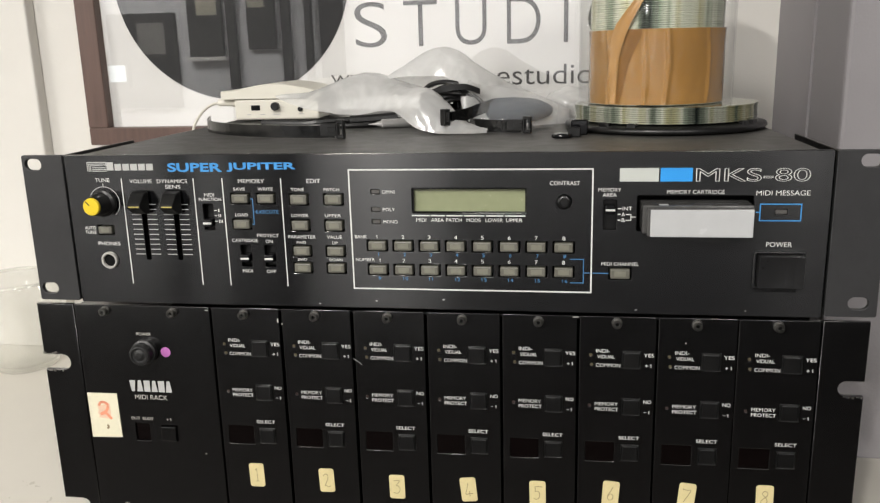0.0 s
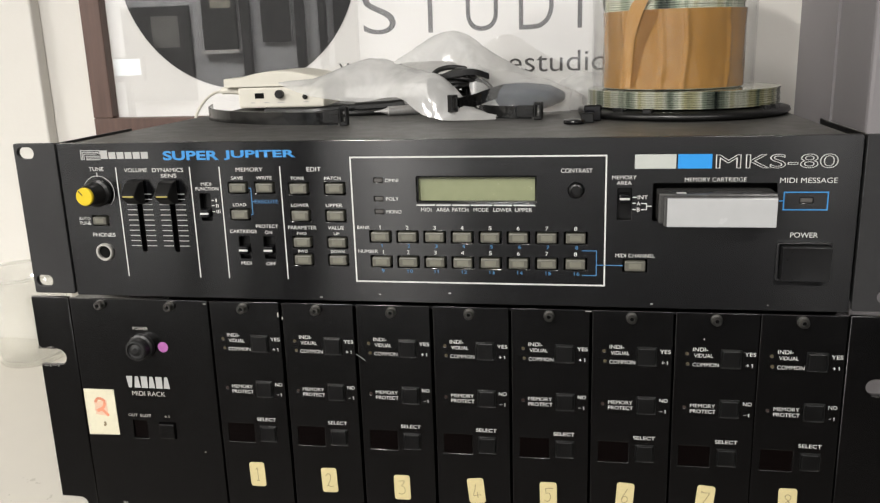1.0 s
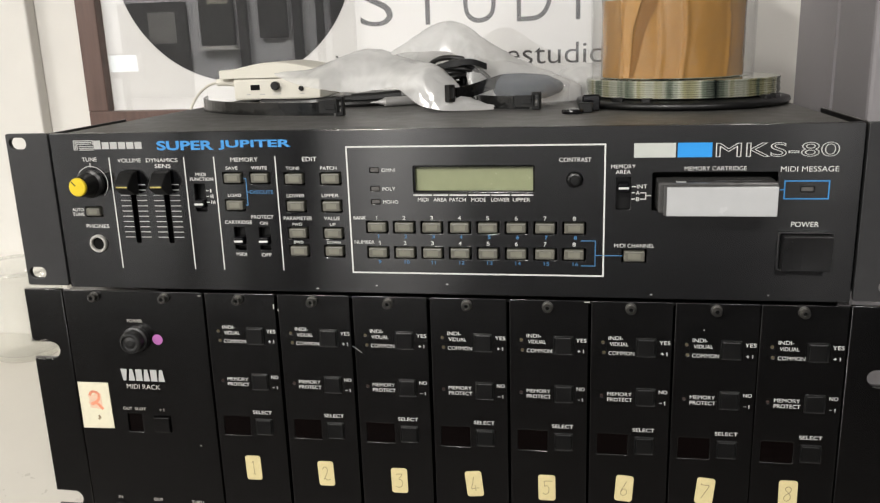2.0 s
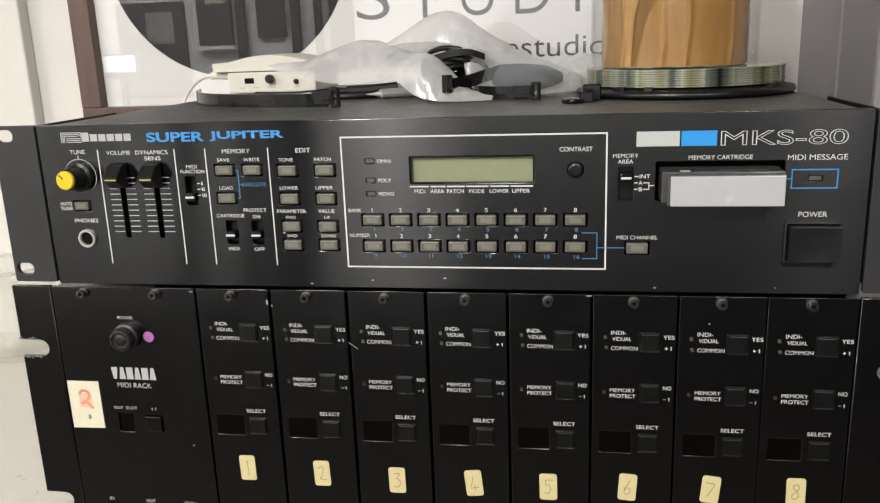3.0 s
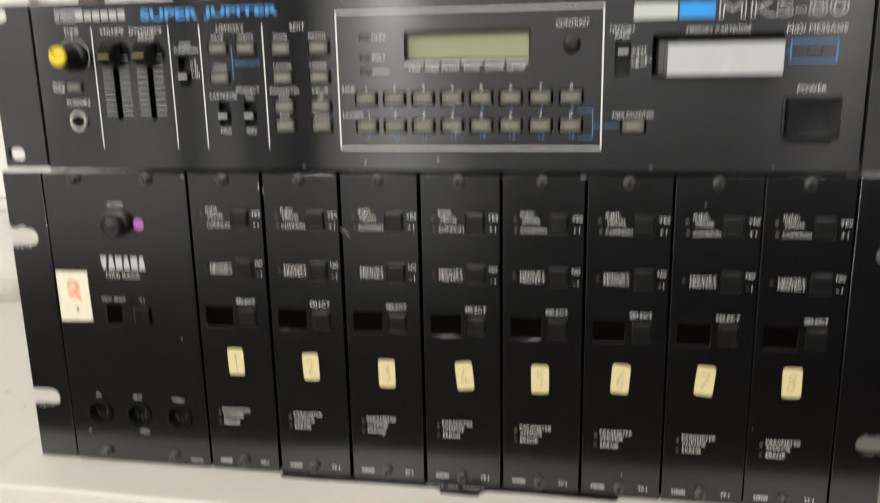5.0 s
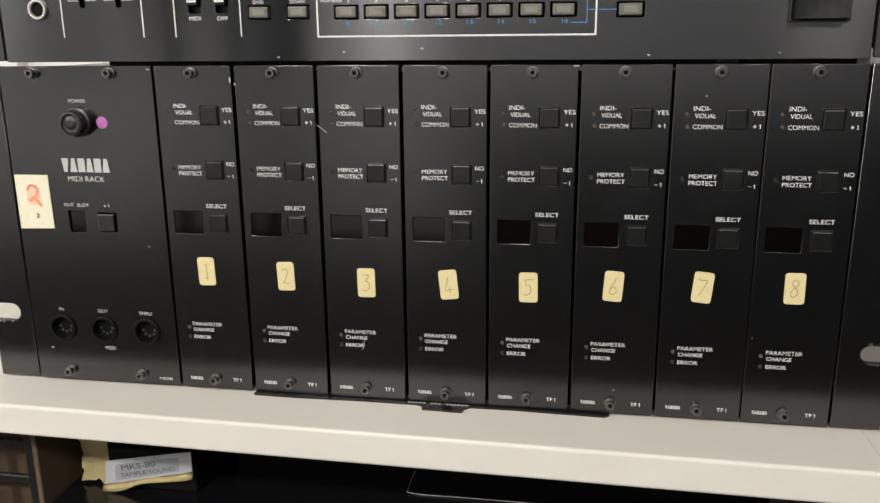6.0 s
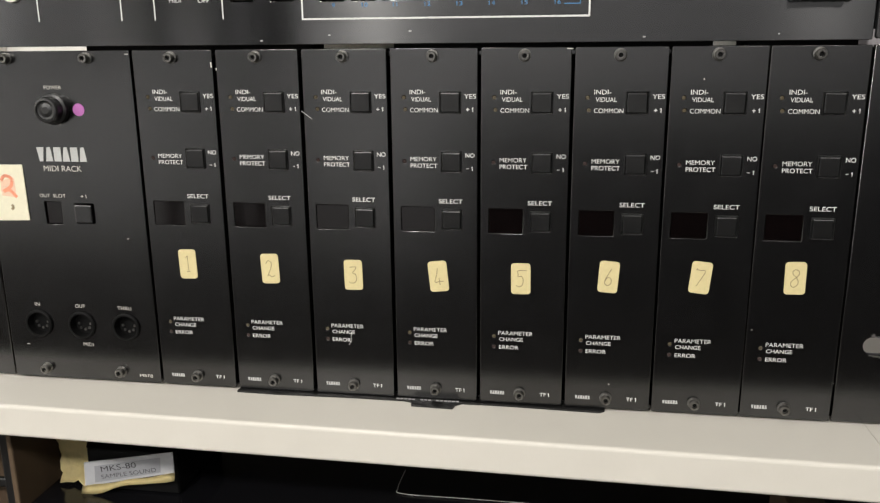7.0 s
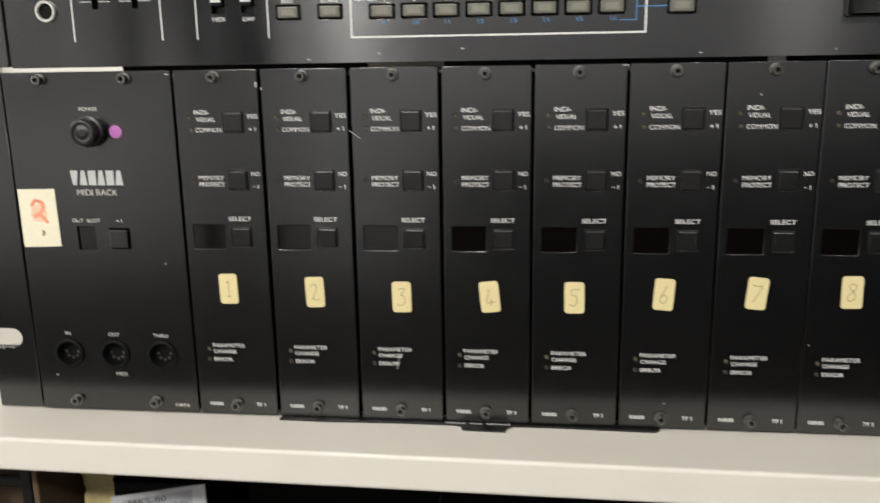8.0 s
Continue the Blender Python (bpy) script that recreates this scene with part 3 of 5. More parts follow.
rows = []
for j in range(9):
    v = j / 4 - 1
    rows.append([bm.verts.new((0.1936 + 0.0113 * u, -0.0070 + 0.0012 * (1 - u * u) * (1 - 0.5 * v * v) - 0.0006 * v, 0.2027 + 0.0086 * v)) for u in (-1, -0.94, -0.6, -0.2, 0.2, 0.6, 0.94, 1)])
for a, b in zip(rows, rows[1:]):
    for k in range(7):
        bm.faces.new((a[k], a[k + 1], b[k + 1], b[k]))
rim = rows[0] + [r[-1] for r in rows[1:]] + rows[-1][-2::-1] + [r[0] for r in rows[-2:0:-1]]
back = [bm.verts.new((v.co.x, 0.0060, v.co.z)) for v in rim]
for k in range(len(rim)):
    bm.faces.new((rim[k], back[k], back[(k + 1) % len(rim)], rim[(k + 1) % len(rim)]))
bm.faces.new(back)
bmesh.ops.recalc_face_normals(bm, faces=bm.faces)
part("power_key", bm, M["power_black"], rocker, "glossy black rocker key")

# printed rules, blocks and frames
bm = bmesh.new()
for x in (-175, -130.5, -113, -78):
    part("divider_line", print_bar(bmesh.new(), x - 0.3, x + 0.3, 188.6, 252.2), M["print_white"], synth)
print_bar(bm, -38.6, 96.4, 256.4, 257.2)
print_bar(bm, -38.6, 96.4, 187.8, 188.6)
print_bar(bm, -38.6, -37.8, 188.6, 256.4)
print_bar(bm, 95.6, 96.4, 188.6, 256.4)
part("printed_frame", bm, M["print_white"], synth)
for a, b in ((-3, 7), (7.8, 15.6), (16.4, 25.5), (26.3, 37.6), (38.4, 48), (48.8, 60)):
    part("display_rule", print_bar(bmesh.new(), a, b, 230.7, 231.4), M["print_white"], synth)
bm = bmesh.new()
for a, b, c, d in ((182, 203, 237.7, 238.3), (182, 203, 228.9, 229.5), (182, 182.6, 229.5, 237.7), (202.4, 203, 229.5, 237.7), (180.2, 182, 233.4, 233.9)):
    print_bar(bm, a, b, c, d)
part("message_frame", bm, M["print_blue"], synth)
bm = bmesh.new()
for a, b, c, d in ((84.3, 92, 206.8, 207.2), (84.6, 92, 193.4, 193.8), (91.6, 92, 193.8, 206.8), (92, 105.4, 199.1, 199.5)):
    print_bar(bm, a, b, c, d)
part("link_line", bm, M["print_blue_dim"], synth)
bm = bmesh.new()
for a, b, c, d in ((-96.9, -95.8, 240.1, 240.5), (-96.9, -95.8, 225.3, 225.7), (-95.8, -95.4, 225.3, 240.5), (-95.4, -94.2, 232.6, 233.0)):
    print_bar(bm, a, b, c, d)
part("link_line", bm, M["print_blue_dim"], synth)
for a, b, c, d in ((109.4, 111.4, 235.1, 235.6), (109.4, 111.0, 232.0, 232.5), (109.4, 111.0, 228.8, 229.3)):
    part("switch_mark", print_bar(bmesh.new(), a, b, c, d), M["print_white"], synth)
bm = bmesh.new()
for a, b, c, d in ((113.6, 116.6, 232.0, 232.4), (113.6, 116.6, 228.8, 229.2), (116.2, 116.6, 229.2, 232.0), (116.6, 119.0, 230.6, 231.0)):
    print_bar(bm, a, b, c, d)
part("switch_mark", bm, M["print_white"], synth)
for z in (233.3, 230.2, 226.9):
    part("switch_mark", print_bar(bmesh.new(), -119.4, -117.8, z, z + 0.4), M["print_white"], synth)
part("white_block", print_bar(bmesh.new(), 110, 130.2, 250, 257.2), M["block_white"], synth)
part("blue_block", print_bar(bmesh.new(), 131, 147.4, 250, 257.2), material("block_blue", (0.022, 0.29, 0.74), 0.5, 0, 0.03), synth, "bright blue printed block")

WHITE = [("TUNE", -187, 251.3, 9, 2.2), ("VOLUME", -163, 250.6, 14, 2.2), ("DYNAMICS", -143.6, 250.6, 18.6, 2.2), ("SENS", -143.4, 247.4, 9.4, 2.1),
         ("MIDI", -121.6, 242.6, 6, 1.9), ("FUNCTION", -121.3, 240.0, 13.6, 1.9), ("MEMORY", -95.6, 250.6, 15.6, 2.3), ("SAVE", -103.2, 246.0, 7, 1.8), ("WRITE", -87.5, 246.0, 9, 1.8),
         ("LOAD", -103, 231.0, 7.6, 1.8), ("CARTRIDGE", -102.2, 215.9, 15.8, 1.9), ("PROTECT", -88, 218.9, 13, 1.9), ("ON", -87.5, 215.4, 4.2, 1.9), ("MIDI", -102, 197.6, 6, 1.9), ("OFF", -87.4, 197.4, 5.8, 1.9),
         ("AUTO", -198.4, 222.7, 7.2, 1.9), ("TUNE", -198.4, 220.0, 7.2, 1.9), ("PHONES", -187.4, 213.2, 14, 2.2), ("EDIT", -58.8, 250.6, 8, 2.3), ("TONE", -68.5, 245.7, 7.8, 1.8), ("PATCH", -48.6, 245.7, 9, 1.8),
         ("LOWER", -68, 230.8, 10, 1.8), ("UPPER", -48.6, 230.8, 9.4, 1.8), ("PARAMETER", -67.6, 218.3, 16.2, 2.0), ("VALUE", -48.4, 218.3, 9, 2.0), ("FWD", -68.2, 214.9, 5.4, 1.6), ("UP", -48.2, 214.9, 3.2, 1.6),
         ("BWD", -68.2, 204.9, 5.4, 1.6), ("DOWN", -48.2, 204.9, 7.6, 1.6), ("OMNI", -16, 244.4, 7.2, 1.9), ("POLY", -16, 234.4, 7.0, 1.9), ("MONO", -15.4, 227.4, 8.2, 1.9),
         ("MIDI", 2.2, 228.6, 5.6, 2.0), ("AREA", 11.3, 228.6, 7.2, 2.0), ("PATCH", 20.6, 228.6, 8.6, 2.0), ("MODE", 31.6, 228.6, 7.8, 2.0), ("LOWER", 43, 228.6, 9.6, 2.0), ("UPPER", 54, 228.6, 9, 2.0),
         ("CONTRAST", 81.2, 249.2, 16, 2.2), ("BANK", -32.8, 218.7, 7, 1.9), ("NUMBER", -30.9, 205.3, 11, 1.9), ("MIDI CHANNEL", 111.4, 204.7, 20, 2.0),
         ("MEMORY", 105, 245.6, 12, 2.0), ("AREA", 105, 242.8, 7.4, 2.0), ("INT", 114.4, 235.4, 5.0, 2.0), ("A", 112.4, 232.2, 1.8, 2.0), ("B", 112.4, 229.0, 1.6, 2.0),
         ("MEMORY CARTRIDGE", 149.4, 244.4, 29.4, 2.1), ("MIDI MESSAGE", 193.2, 243.9, 26.6, 2.6), ("POWER", 193, 216.4, 13, 2.6),
         ("I", -116.6, 233.5, 0.7, 1.9), ("II", -116.2, 230.4, 1.5, 1.9), ("III", -115.8, 227.1, 2.3, 1.9)]
for text, x, z, w, h in WHITE:
    lettering(text, x, z, w, h, M["print_white"], synth, weight=-0.003 if "M" in text else 0.003)
lettering("EXECUTE", -87.2, 232.8, 13.4, 2.0, M["print_blue_dim"], synth)
for i, x in enumerate(ROW_X):
    if i == 0:
        figure_one(x, 218.7, 2.1, M["print_white"], synth)
        figure_one(x + 1.2, 205.0, 2.1, M["print_white"], synth)
        figure_one(x + 0.6, 208.6, 1.9, M["print_blue_dim"], synth)
        lettering("9", x + 0.6, 194.4, 1.5, 1.9, M["print_blue_dim"], synth)
        continue
    lettering(str(i + 1), x, 218.7, 1.6, 2.1, M["print_white"], synth)
    lettering(str(i + 1), x, 205.0, 1.6, 2.1, M["print_white"], synth)
    lettering(str(i + 1), x + 0.6, 208.6, 1.5, 1.9, M["print_blue_dim"], synth)
    figure_one(x - 0.4, 194.4, 1.9, M["print_blue_dim"], synth)
    if i == 2:
        figure_one(x + 1.3, 194.4, 1.9, M["print_blue_dim"], synth)
    else:
        lettering(str(i + 9)[1], x + 1.4, 194.4, 1.5, 1.9, M["print_blue_dim"], synth)
lettering("MKS-80", 177.6, 253.4, 57.0, 7.0, M["print_white"], synth, outline=0.015, name="model_number")
# makers' marks as plain blocks
lettering("SUPER", -129.0, 258.6, 33.0, 5.2, M["print_blue"], synth, weight=0.032, name="model_name")
lettering("JUPITER", -89.1, 258.6, 41.2, 5.2, M["print_blue"], synth, weight=0.032, name="model_name")
plain_blocks(-168.8, 259.4, 29.5, 4.8, ((1, 0), (0.8, 0), (0.8, 0), (0.8, 0), (0.8, 0), (0.8, 0)), M["print_grey"], synth)
for k in range(3):
    a = k * 0.95
    bm = bmesh.new()
    for x0, x1, za, zb in ((-195.6 + a, -183.4 - a, 261.5 - a, 262.0 - a), (-195.6 + a, -195.1 + a, 256.4, 261.5 - a), (-183.9 - a, -183.4 - a, 259.4 + a * 0.4, 261.5 - a)):
        print_bar(bm, x0, x1, za, zb)
    part("emblem", bm, M["print_grey"], synth)
for z in (256.4, 257.4, 258.4):
    part("emblem", print_bar(bmesh.new(), -192.4, -183.4, z, z + 0.5), M["print_grey"], synth)
# paint chips on the lower edge of the panel
rng = random.Random(5)
for x, z in ((-26, 180.5), (13, 182.0), (120, 178.4), (178, 179.2), (-60, 178.2)):
    part("paint_chip", print_bar(bmesh.new(), x, x + rng.uniform(0.6, 1.5), z, z + rng.uniform(0.3, 0.6)), M["print_grey"], synth)

# memory cartridge pushed into its slot
cart = thing("memory_cartridge", (0.1495, 0.0, 0.2236), "white-faced memory cartridge pushed halfway into its slot", "cartridge")
bm = bmesh.new()
box(bm, 0.1214, 0.1771, -0.0118, 0.0098, 0.2242, 0.2392, 0.0008, 2)
shell = part("shell", bm, M["smoke_plastic"], cart, "smoky black plastic cartridge shell")
part("face_plate", box(bmesh.new(), 0.1236, 0.1765, -0.0158, -0.0117, 0.2236, 0.2384, 0.0005, 2), M["smoke_plastic"], cart)
part("face_label", box(bmesh.new(), 0.1250, 0.1759, -0.0172, -0.0157, 0.2238, 0.2379, 0.0003, 2), M["cartridge_white"], cart, "blank white label on the cartridge face")
part("grey_mark", box(bmesh.new(), 0.1300, 0.1345, -0.0105, -0.0075, 0.23915, 0.23935), M["print_grey"], shell)
for x0, x1, y0, y1 in ((0.1380, 0.1560, -0.0104, -0.0098), (0.1480, 0.1700, -0.0066, -0.0059), (0.1610, 0.1755, -0.0112, -0.0104)):
    part("worn_streak", box(bmesh.new(), x0, x1, y0, y1, 0.23915, 0.23930), M["ink_grey"], shell)

# ---------------------------------------------------------------- lower rack unit
RZ0, RZ1 = -0.0032, 0.1745
rack = thing("module_rack", (0, 0.15, RZ0), "black four-unit rack frame standing on the white shelf", "rack unit")
for name, x0, x1, y0, z0, z1 in (("bottom_panel", -0.2165, 0.2180, 0.0040, RZ0, RZ0 + 0.0015), ("top_panel", -0.2165, 0.2180, 0.0040, RZ1 - 0.0030, RZ1 - 0.0015),
                                  ("side_panel", -0.2165, -0.2150, 0.0040, RZ0 + 0.0016, RZ1 - 0.0031), ("side_panel", 0.2165, 0.2180, 0.0040, RZ0 + 0.0016, RZ1 - 0.0031), ("rear_panel", -0.2149, 0.2164, 0.2980, RZ0 + 0.0016, RZ1 - 0.0031)):
    part(name, box(bmesh.new(), x0, x1, y0, 0.300, z0, z1), M["rack_black"], rack)
for x0, x1 in ((-0.2190, -0.2140), (0.2150, 0.2205)):
    part("corner_strip", box(bmesh.new(), x0, x1, 0.0036, 0.0039, RZ0 + 0.001, RZ1 - 0.001), M["deep_black"], rack)
part("inner_back", box(bmesh.new(), -0.2148, 0.2163, 0.030, 0.032, RZ0 + 0.002, RZ1 - 0.004), M["deep_black"], rack)
for s, xa, xb in ((-1, -0.2415, -0.2172), (1, 0.2188, 0.2425)):
    ends = (0.1362, 0.0362)
    r = 0.0050 if s < 0 else 0.0043
    inner = xa + 0.0125 if s < 0 else xb - 0.0092
    side = xa if s < 0 else xb
    far = xb if s < 0 else xa
    loop = [(far, RZ0), (far, RZ1), (side, RZ1)]
    for z in ends:
        loop.append((side, z + r))
        for k in range(9):
            a = radians(90 - 180 * k / 8)
            loop.append((inner + (r * math.cos(a) if s < 0 else -r * math.cos(a)), z + r * math.sin(a)))
        loop.append((side, z - r))
    loop.append((side, RZ0))
    part("rack_ear", plate(loop, [], 0.0004, 0.0034, 0.0004), M["rack_black"], rack)
for x0, z0, side in ((-0.2408, 0.1362, 1), (-0.2408, 0.1362, -1), (-0.2408, 0.0362, -1), (0.2330, 0.0362, 1), (0.2330, 0.0362, -1), (0.2330, 0.1362, -1)):  # bare metal round the screw slots
    r = 0.0053 if x0 < 0 else 0.0046
    for k in range(5):
        x = x0 + (0.0027 if x0 < 0 else 0.0021) * k
        w, h = 0.0013 + 0.0007 * math.sin(k * 2.7), 0.0005 + 0.0003 * math.sin(k * 4.1 + side)
        loop = [(x + w * math.cos(a), z0 + side * (r + h) + h * math.sin(a) * (1.4 if a < 3 else 1.0)) for a in (0, 0.9, 1.9, 2.8, 3.9, 5.2)]
        bm = bmesh.new()
        bm.faces.new([bm.verts.new((a, 0.00036, b)) for a, b in loop])
        part("bare_patch", bm, M["steel"], rack)
for x in (-0.19, 0.19):
    for y in (0.04, 0.26):
        part("foot", lathe(bmesh.new(), (x, y, SHELF), [(0.008, 0), (0.008, RZ0 - SHELF)], "z", 16), M["black_plastic"], rack)


def cap_screw(cx, cz, parent, y=0.0):
    bm = lathe(bmesh.new(), (cx, y, cz), [(0.0030, 0.0), (0.0030, -0.0006), (0.0024, -0.0007), (0.0025, -0.0034), (0.0021, -0.0039), (0.0013, -0.0039), (0.0012, -0.0026)], seg=18)
    screw = part("screw", bm, M["dark_steel"], parent, smooth=False)
    part("socket", lathe(bmesh.new(), (cx, y, cz), [(0.00115, -0.0024), (0.00115, -0.0027)], seg=6), M["deep_black"], screw)


def push_key(cx, cz, w, h, parent):
    """A square black key, flush in a dark surround."""
    bm = plate(mm_rect(cx, cz, w + 1.3, h + 1.3, 0.4), [mm_rect(cx, cz, w + 0.5, h + 0.5, 0.3)], -0.0007, 0.0012, 0.0002)
    ring = part("key_surround", bm, M["black_plastic"], parent)
    bm = bmesh.new()
    box(bm, (cx - w / 2) / 1000, (cx + w / 2) / 1000, -0.0010, 0.0040, (cz - h / 2) / 1000, (cz + h / 2) / 1000, 0.0005, 2)
    part("key", bm, M["key_black"], ring)


# control panel of the rack
ctrl = thing("control_panel", (-0.172, 0, RZ0), "wide black control panel with power knob and three round sockets", "panel")
holes = [circle(x, 0.0285, 0.0064, 24) for x in (-0.1975, -0.1720, -0.1460)] + [mm_rect(-180.5, 91, 9.6, 12.2), mm_rect(-162.5, 91, 10.6, 10.6)]
part("faceplate", plate(rounded(-0.2160, -0.1286, RZ0, RZ1, 0.0006, 2), holes, 0.0, 0.0025), M["rack_black"], ctrl)
for x, z in ((-0.1960, 0.1708), (-0.1520, 0.1708), (-0.1960, 0.0024), (-0.1515, 0.0024)):
    cap_screw(x, z, ctrl)
knob = part("power_knob", lathe(bmesh.new(), (-0.1722, 0, 0.1455), [(0.0078, 0), (0.0078, -0.0030), (0.0066, -0.0036), (0.0066, -0.0078), (0.0060, -0.0088), (0.0050, -0.0090), (0.0046, -0.0082), (0.0036, -0.0080), (0.0018, -0.0086)]), M["knob_black"], ctrl)
part("socket_plate", box(bmesh.new(), -0.2060, -0.1380, 0.0055, 0.0065, 0.0200, 0.0370), M["deep_black"], ctrl)
for x in (-0.1975, -0.1720, -0.1460):
    sock = part("din_socket", lathe(bmesh.new(), (x, 0, 0.0285), [(0.0062, 0.0050), (0.0064, 0.0), (0.0078, -0.0001), (0.0079, -0.0010), (0.0072, -0.0014), (0.0064, -0.0013), (0.0060, 0.0015), (0.0056, 0.0030)]), M["deep_black"], ctrl)
    for a in (0, 45, 90, 135, 180):
        px, pz = x + 0.0034 * math.cos(radians(a + 180)), 0.0285 + 0.0034 * math.sin(radians(a + 180))
        part("pin_hole", lathe(bmesh.new(), (px, 0, pz), [(0.0008, 0.0024), (0.0008, 0.0031)], seg=10), M["dark_steel"], sock)
part("slot_window", box(bmesh.new(), -0.1850, -0.1760, 0.0012, 0.0022, 0.0852, 0.0968), M["led_red_window"], ctrl)
part("plus_key", box(bmesh.new(), -0.1674, -0.1576, -0.0018, 0.0040, 0.0861, 0.0959, 0.0006, 2), M["rack_black"], ctrl)
for text, x, z, w, h in (("POWER", -172.4, 156.4, 9.6, 1.9), ("MIDI RACK", -172.2, 114.8, 21.5, 3.0), ("OUT", -184.4, 100.3, 6.0, 1.8), ("SLOT", -176.0, 100.3, 7.2, 1.8), ("+", -163.0, 100.2, 1.5, 1.5),
                         ("IN", -197.4, 39.6, 2.8, 2.0), ("OUT", -171.8, 39.4, 6.0, 2.0), ("THRU", -146.0, 39.2, 8.0, 2.0), ("MIDI", -169.6, 17.4, 6.0, 2.0), ("MRF8", -137.2, 0.6, 7.6, 1.8)):
    lettering(text, x, z, w, h, M["print_cream"], ctrl, weight=-0.003 if "M" in text else 0.0)
figure_one(-160.8, 100.2, 1.8, M["print_cream"], ctrl)
plain_blocks(-171.8, 122.2, 28.5, 7.4, ((1, -1), (1, 1), (1, 0), (1, 1), (1, 0), (1, 1)), M["print_grey"], ctrl)

# pink dot and cream sticker
dot = solid("round_sticker", lathe(bmesh.new(), (-0.1592, 0, 0.1452), [(0.0032, -0.0001), (0.0032, -0.0003)]), M["pink_dot"], "small round pink dot sticker on the black panel", "sticker")
note = thing("paper_sticker", (-0.2045, 0, 0.0860), "cream paper sticker with a smudged red handwritten mark", "sticker")
bm = plate([(-0.2150, 0.0862), (-0.1945, 0.0868), (-0.1950, 0.1166), (-0.2150, 0.1164)], [], -0.0006, -0.0001, 0.0001)
part("paper", bm, M["label_cream"], note)
bm = bmesh.new()
tube(bm, [(-0.2082, -0.0007, 0.1080), (-0.2060, -0.0007, 0.1105), (-0.2022, -0.0007, 0.1092), (-0.2030, -0.0007, 0.1050), (-0.2075, -0.0007, 0.1022), (-0.2040, -0.0007, 0.1030), (-0.2002, -0.0007, 0.0992)], 0.0010, 6)
for v in bm.verts:
    v.co.y = -0.00065 + (v.co.y + 0.0007) * 0.12
part("red_mark", bm, M["ink_red"], note)
bm = plate([(-0.2088 + 0.0005 * math.sin(k * 2.3), 0.1000 + 0.0016 * k) for k in range(6)] + [(-0.2005 + 0.0008 * math.sin(k * 3.1), 0.1096 - 0.0021 * k) for k in range(6)], [], -0.00064, -0.0005, 0.00002)
part("smudge", bm, M["ink_smudge"], note)
bm = bmesh.new()
tube(bm, [(-0.2040, -0.0007, 0.0950), (-0.2030, -0.0007, 0.0938), (-0.2042, -0.0007, 0.0925)], 0.0008, 6)
for v in bm.verts:
    v.co.y = -0.00065 + (v.co.y + 0.0007) * 0.12
part("brown_mark", bm, M["ink_brown"], note)

# plug-in modules: one is built, the others are copies of it
EDGES = [-128.2, -84.4, -40.9, 2.9, 46.3, 89.6, 132.9, 175.6, 217.8]


def build_module():
    t = thing("plug_in_module", (0, 0, RZ0), "narrow black plug-in module with keys, display window and cap screws", "module", group="plug-in modules in the rack")
    keys = ((7.8, 149.3, 9.2), (8.3, 121.0, 9.0), (8.3, 92.4, 9.0))
    lamps = ((-14.6, 151.6, "led_amber"), (-14.0, 145.9, "led_amber"), (-14.8, 121.0, "led_dark"), (-13.8, 32.8, "led_amber"), (-13.8, 27.2, "led_dark"))
    wells = [mm_rect(-8.6, 92.4, 16.6, 12.4, 0.5)]
    wells += [mm_rect(x, z, w + 0.5, w + 0.5, 0.3) for x, z, w in keys]
    wells += [circle(x / 1000, z / 1000, 0.0009, 12) for x, z, _ in lamps]
    part("faceplate", plate(rounded(-0.0209, 0.0209, RZ0, RZ1, 0.0006, 2), wells, 0.0, 0.0025), M["rack_black"], t)
    for x, z, w in keys:
        push_key(x, z, w, w, t)
    part("display_window", box(bmesh.new(), -0.0167, -0.0005, 0.0004, 0.0022, 0.0864, 0.0984), M["led_red_window"], t, "dark red glossy display window")
    for x, z, m in lamps:
        part("indicator", lathe(bmesh.new(), (x / 1000, 0, z / 1000), [(0.00088, 0.0024), (0.00088, 0.0001), (0.0005, -0.0003)], seg=12), M[m], t)
    for z in (0.1708, 0.0024):
        cap_screw(-0.0006, z, t)
    for text, x, z, w, h in (("INDI-", -7.9, 154.2, 7.6, 2.1), ("VIDUAL", -6.2, 150.8, 9.6, 2.1), ("COMMON", -4.9, 145.7, 13.4, 2.1), ("YES", 17.3, 152.2, 5.6, 2.1), ("+", 16.2, 146.0, 1.6, 1.6),
                             ("MEMORY", -5.4, 122.2, 12.8, 2.1), ("PROTECT", -5.2, 119.0, 13.2, 2.1), ("NO", 17.3, 124.2, 4.3, 2.1), ("-", 16.2, 117.8, 1.5, 0.4), ("SELECT", 7.8, 101.6, 11.6, 2.1),
                             ("PARAMETER", -3.0, 34.8, 17.2, 2.0), ("CHANGE", -5.2, 31.5, 12.0, 2.0), ("ERROR", -6.3, 27.2, 9.8, 2.0), ("TF", 11.3, 2.4, 3.3, 1.9)):
        lettering(text, x, z, w, h, M["print_white"], t, weight=-0.004 if "M" in text else 0.002)
    for x, z in ((18.6, 146.0), (18.4, 117.8), (14.3, 2.4)):
        figure_one(x, z, 2.0, M["print_white"], t)
    plain_blocks(-12.0, 2.3, 7.6, 1.9, ((1, -1), (1, 1), (1, 0), (1, 1), (1, 0), (1, 1)), M["print_grey"], t)
    return t


first = build_module()
MIDDLES = [(a + b) / 2 for a, b in zip(EDGES, EDGES[1:])]
first.location.x = MIDDLES[0] / 1000
for x in MIDDLES[1:]:
    copy_thing(first, pose(x / 1000, 0, RZ0))

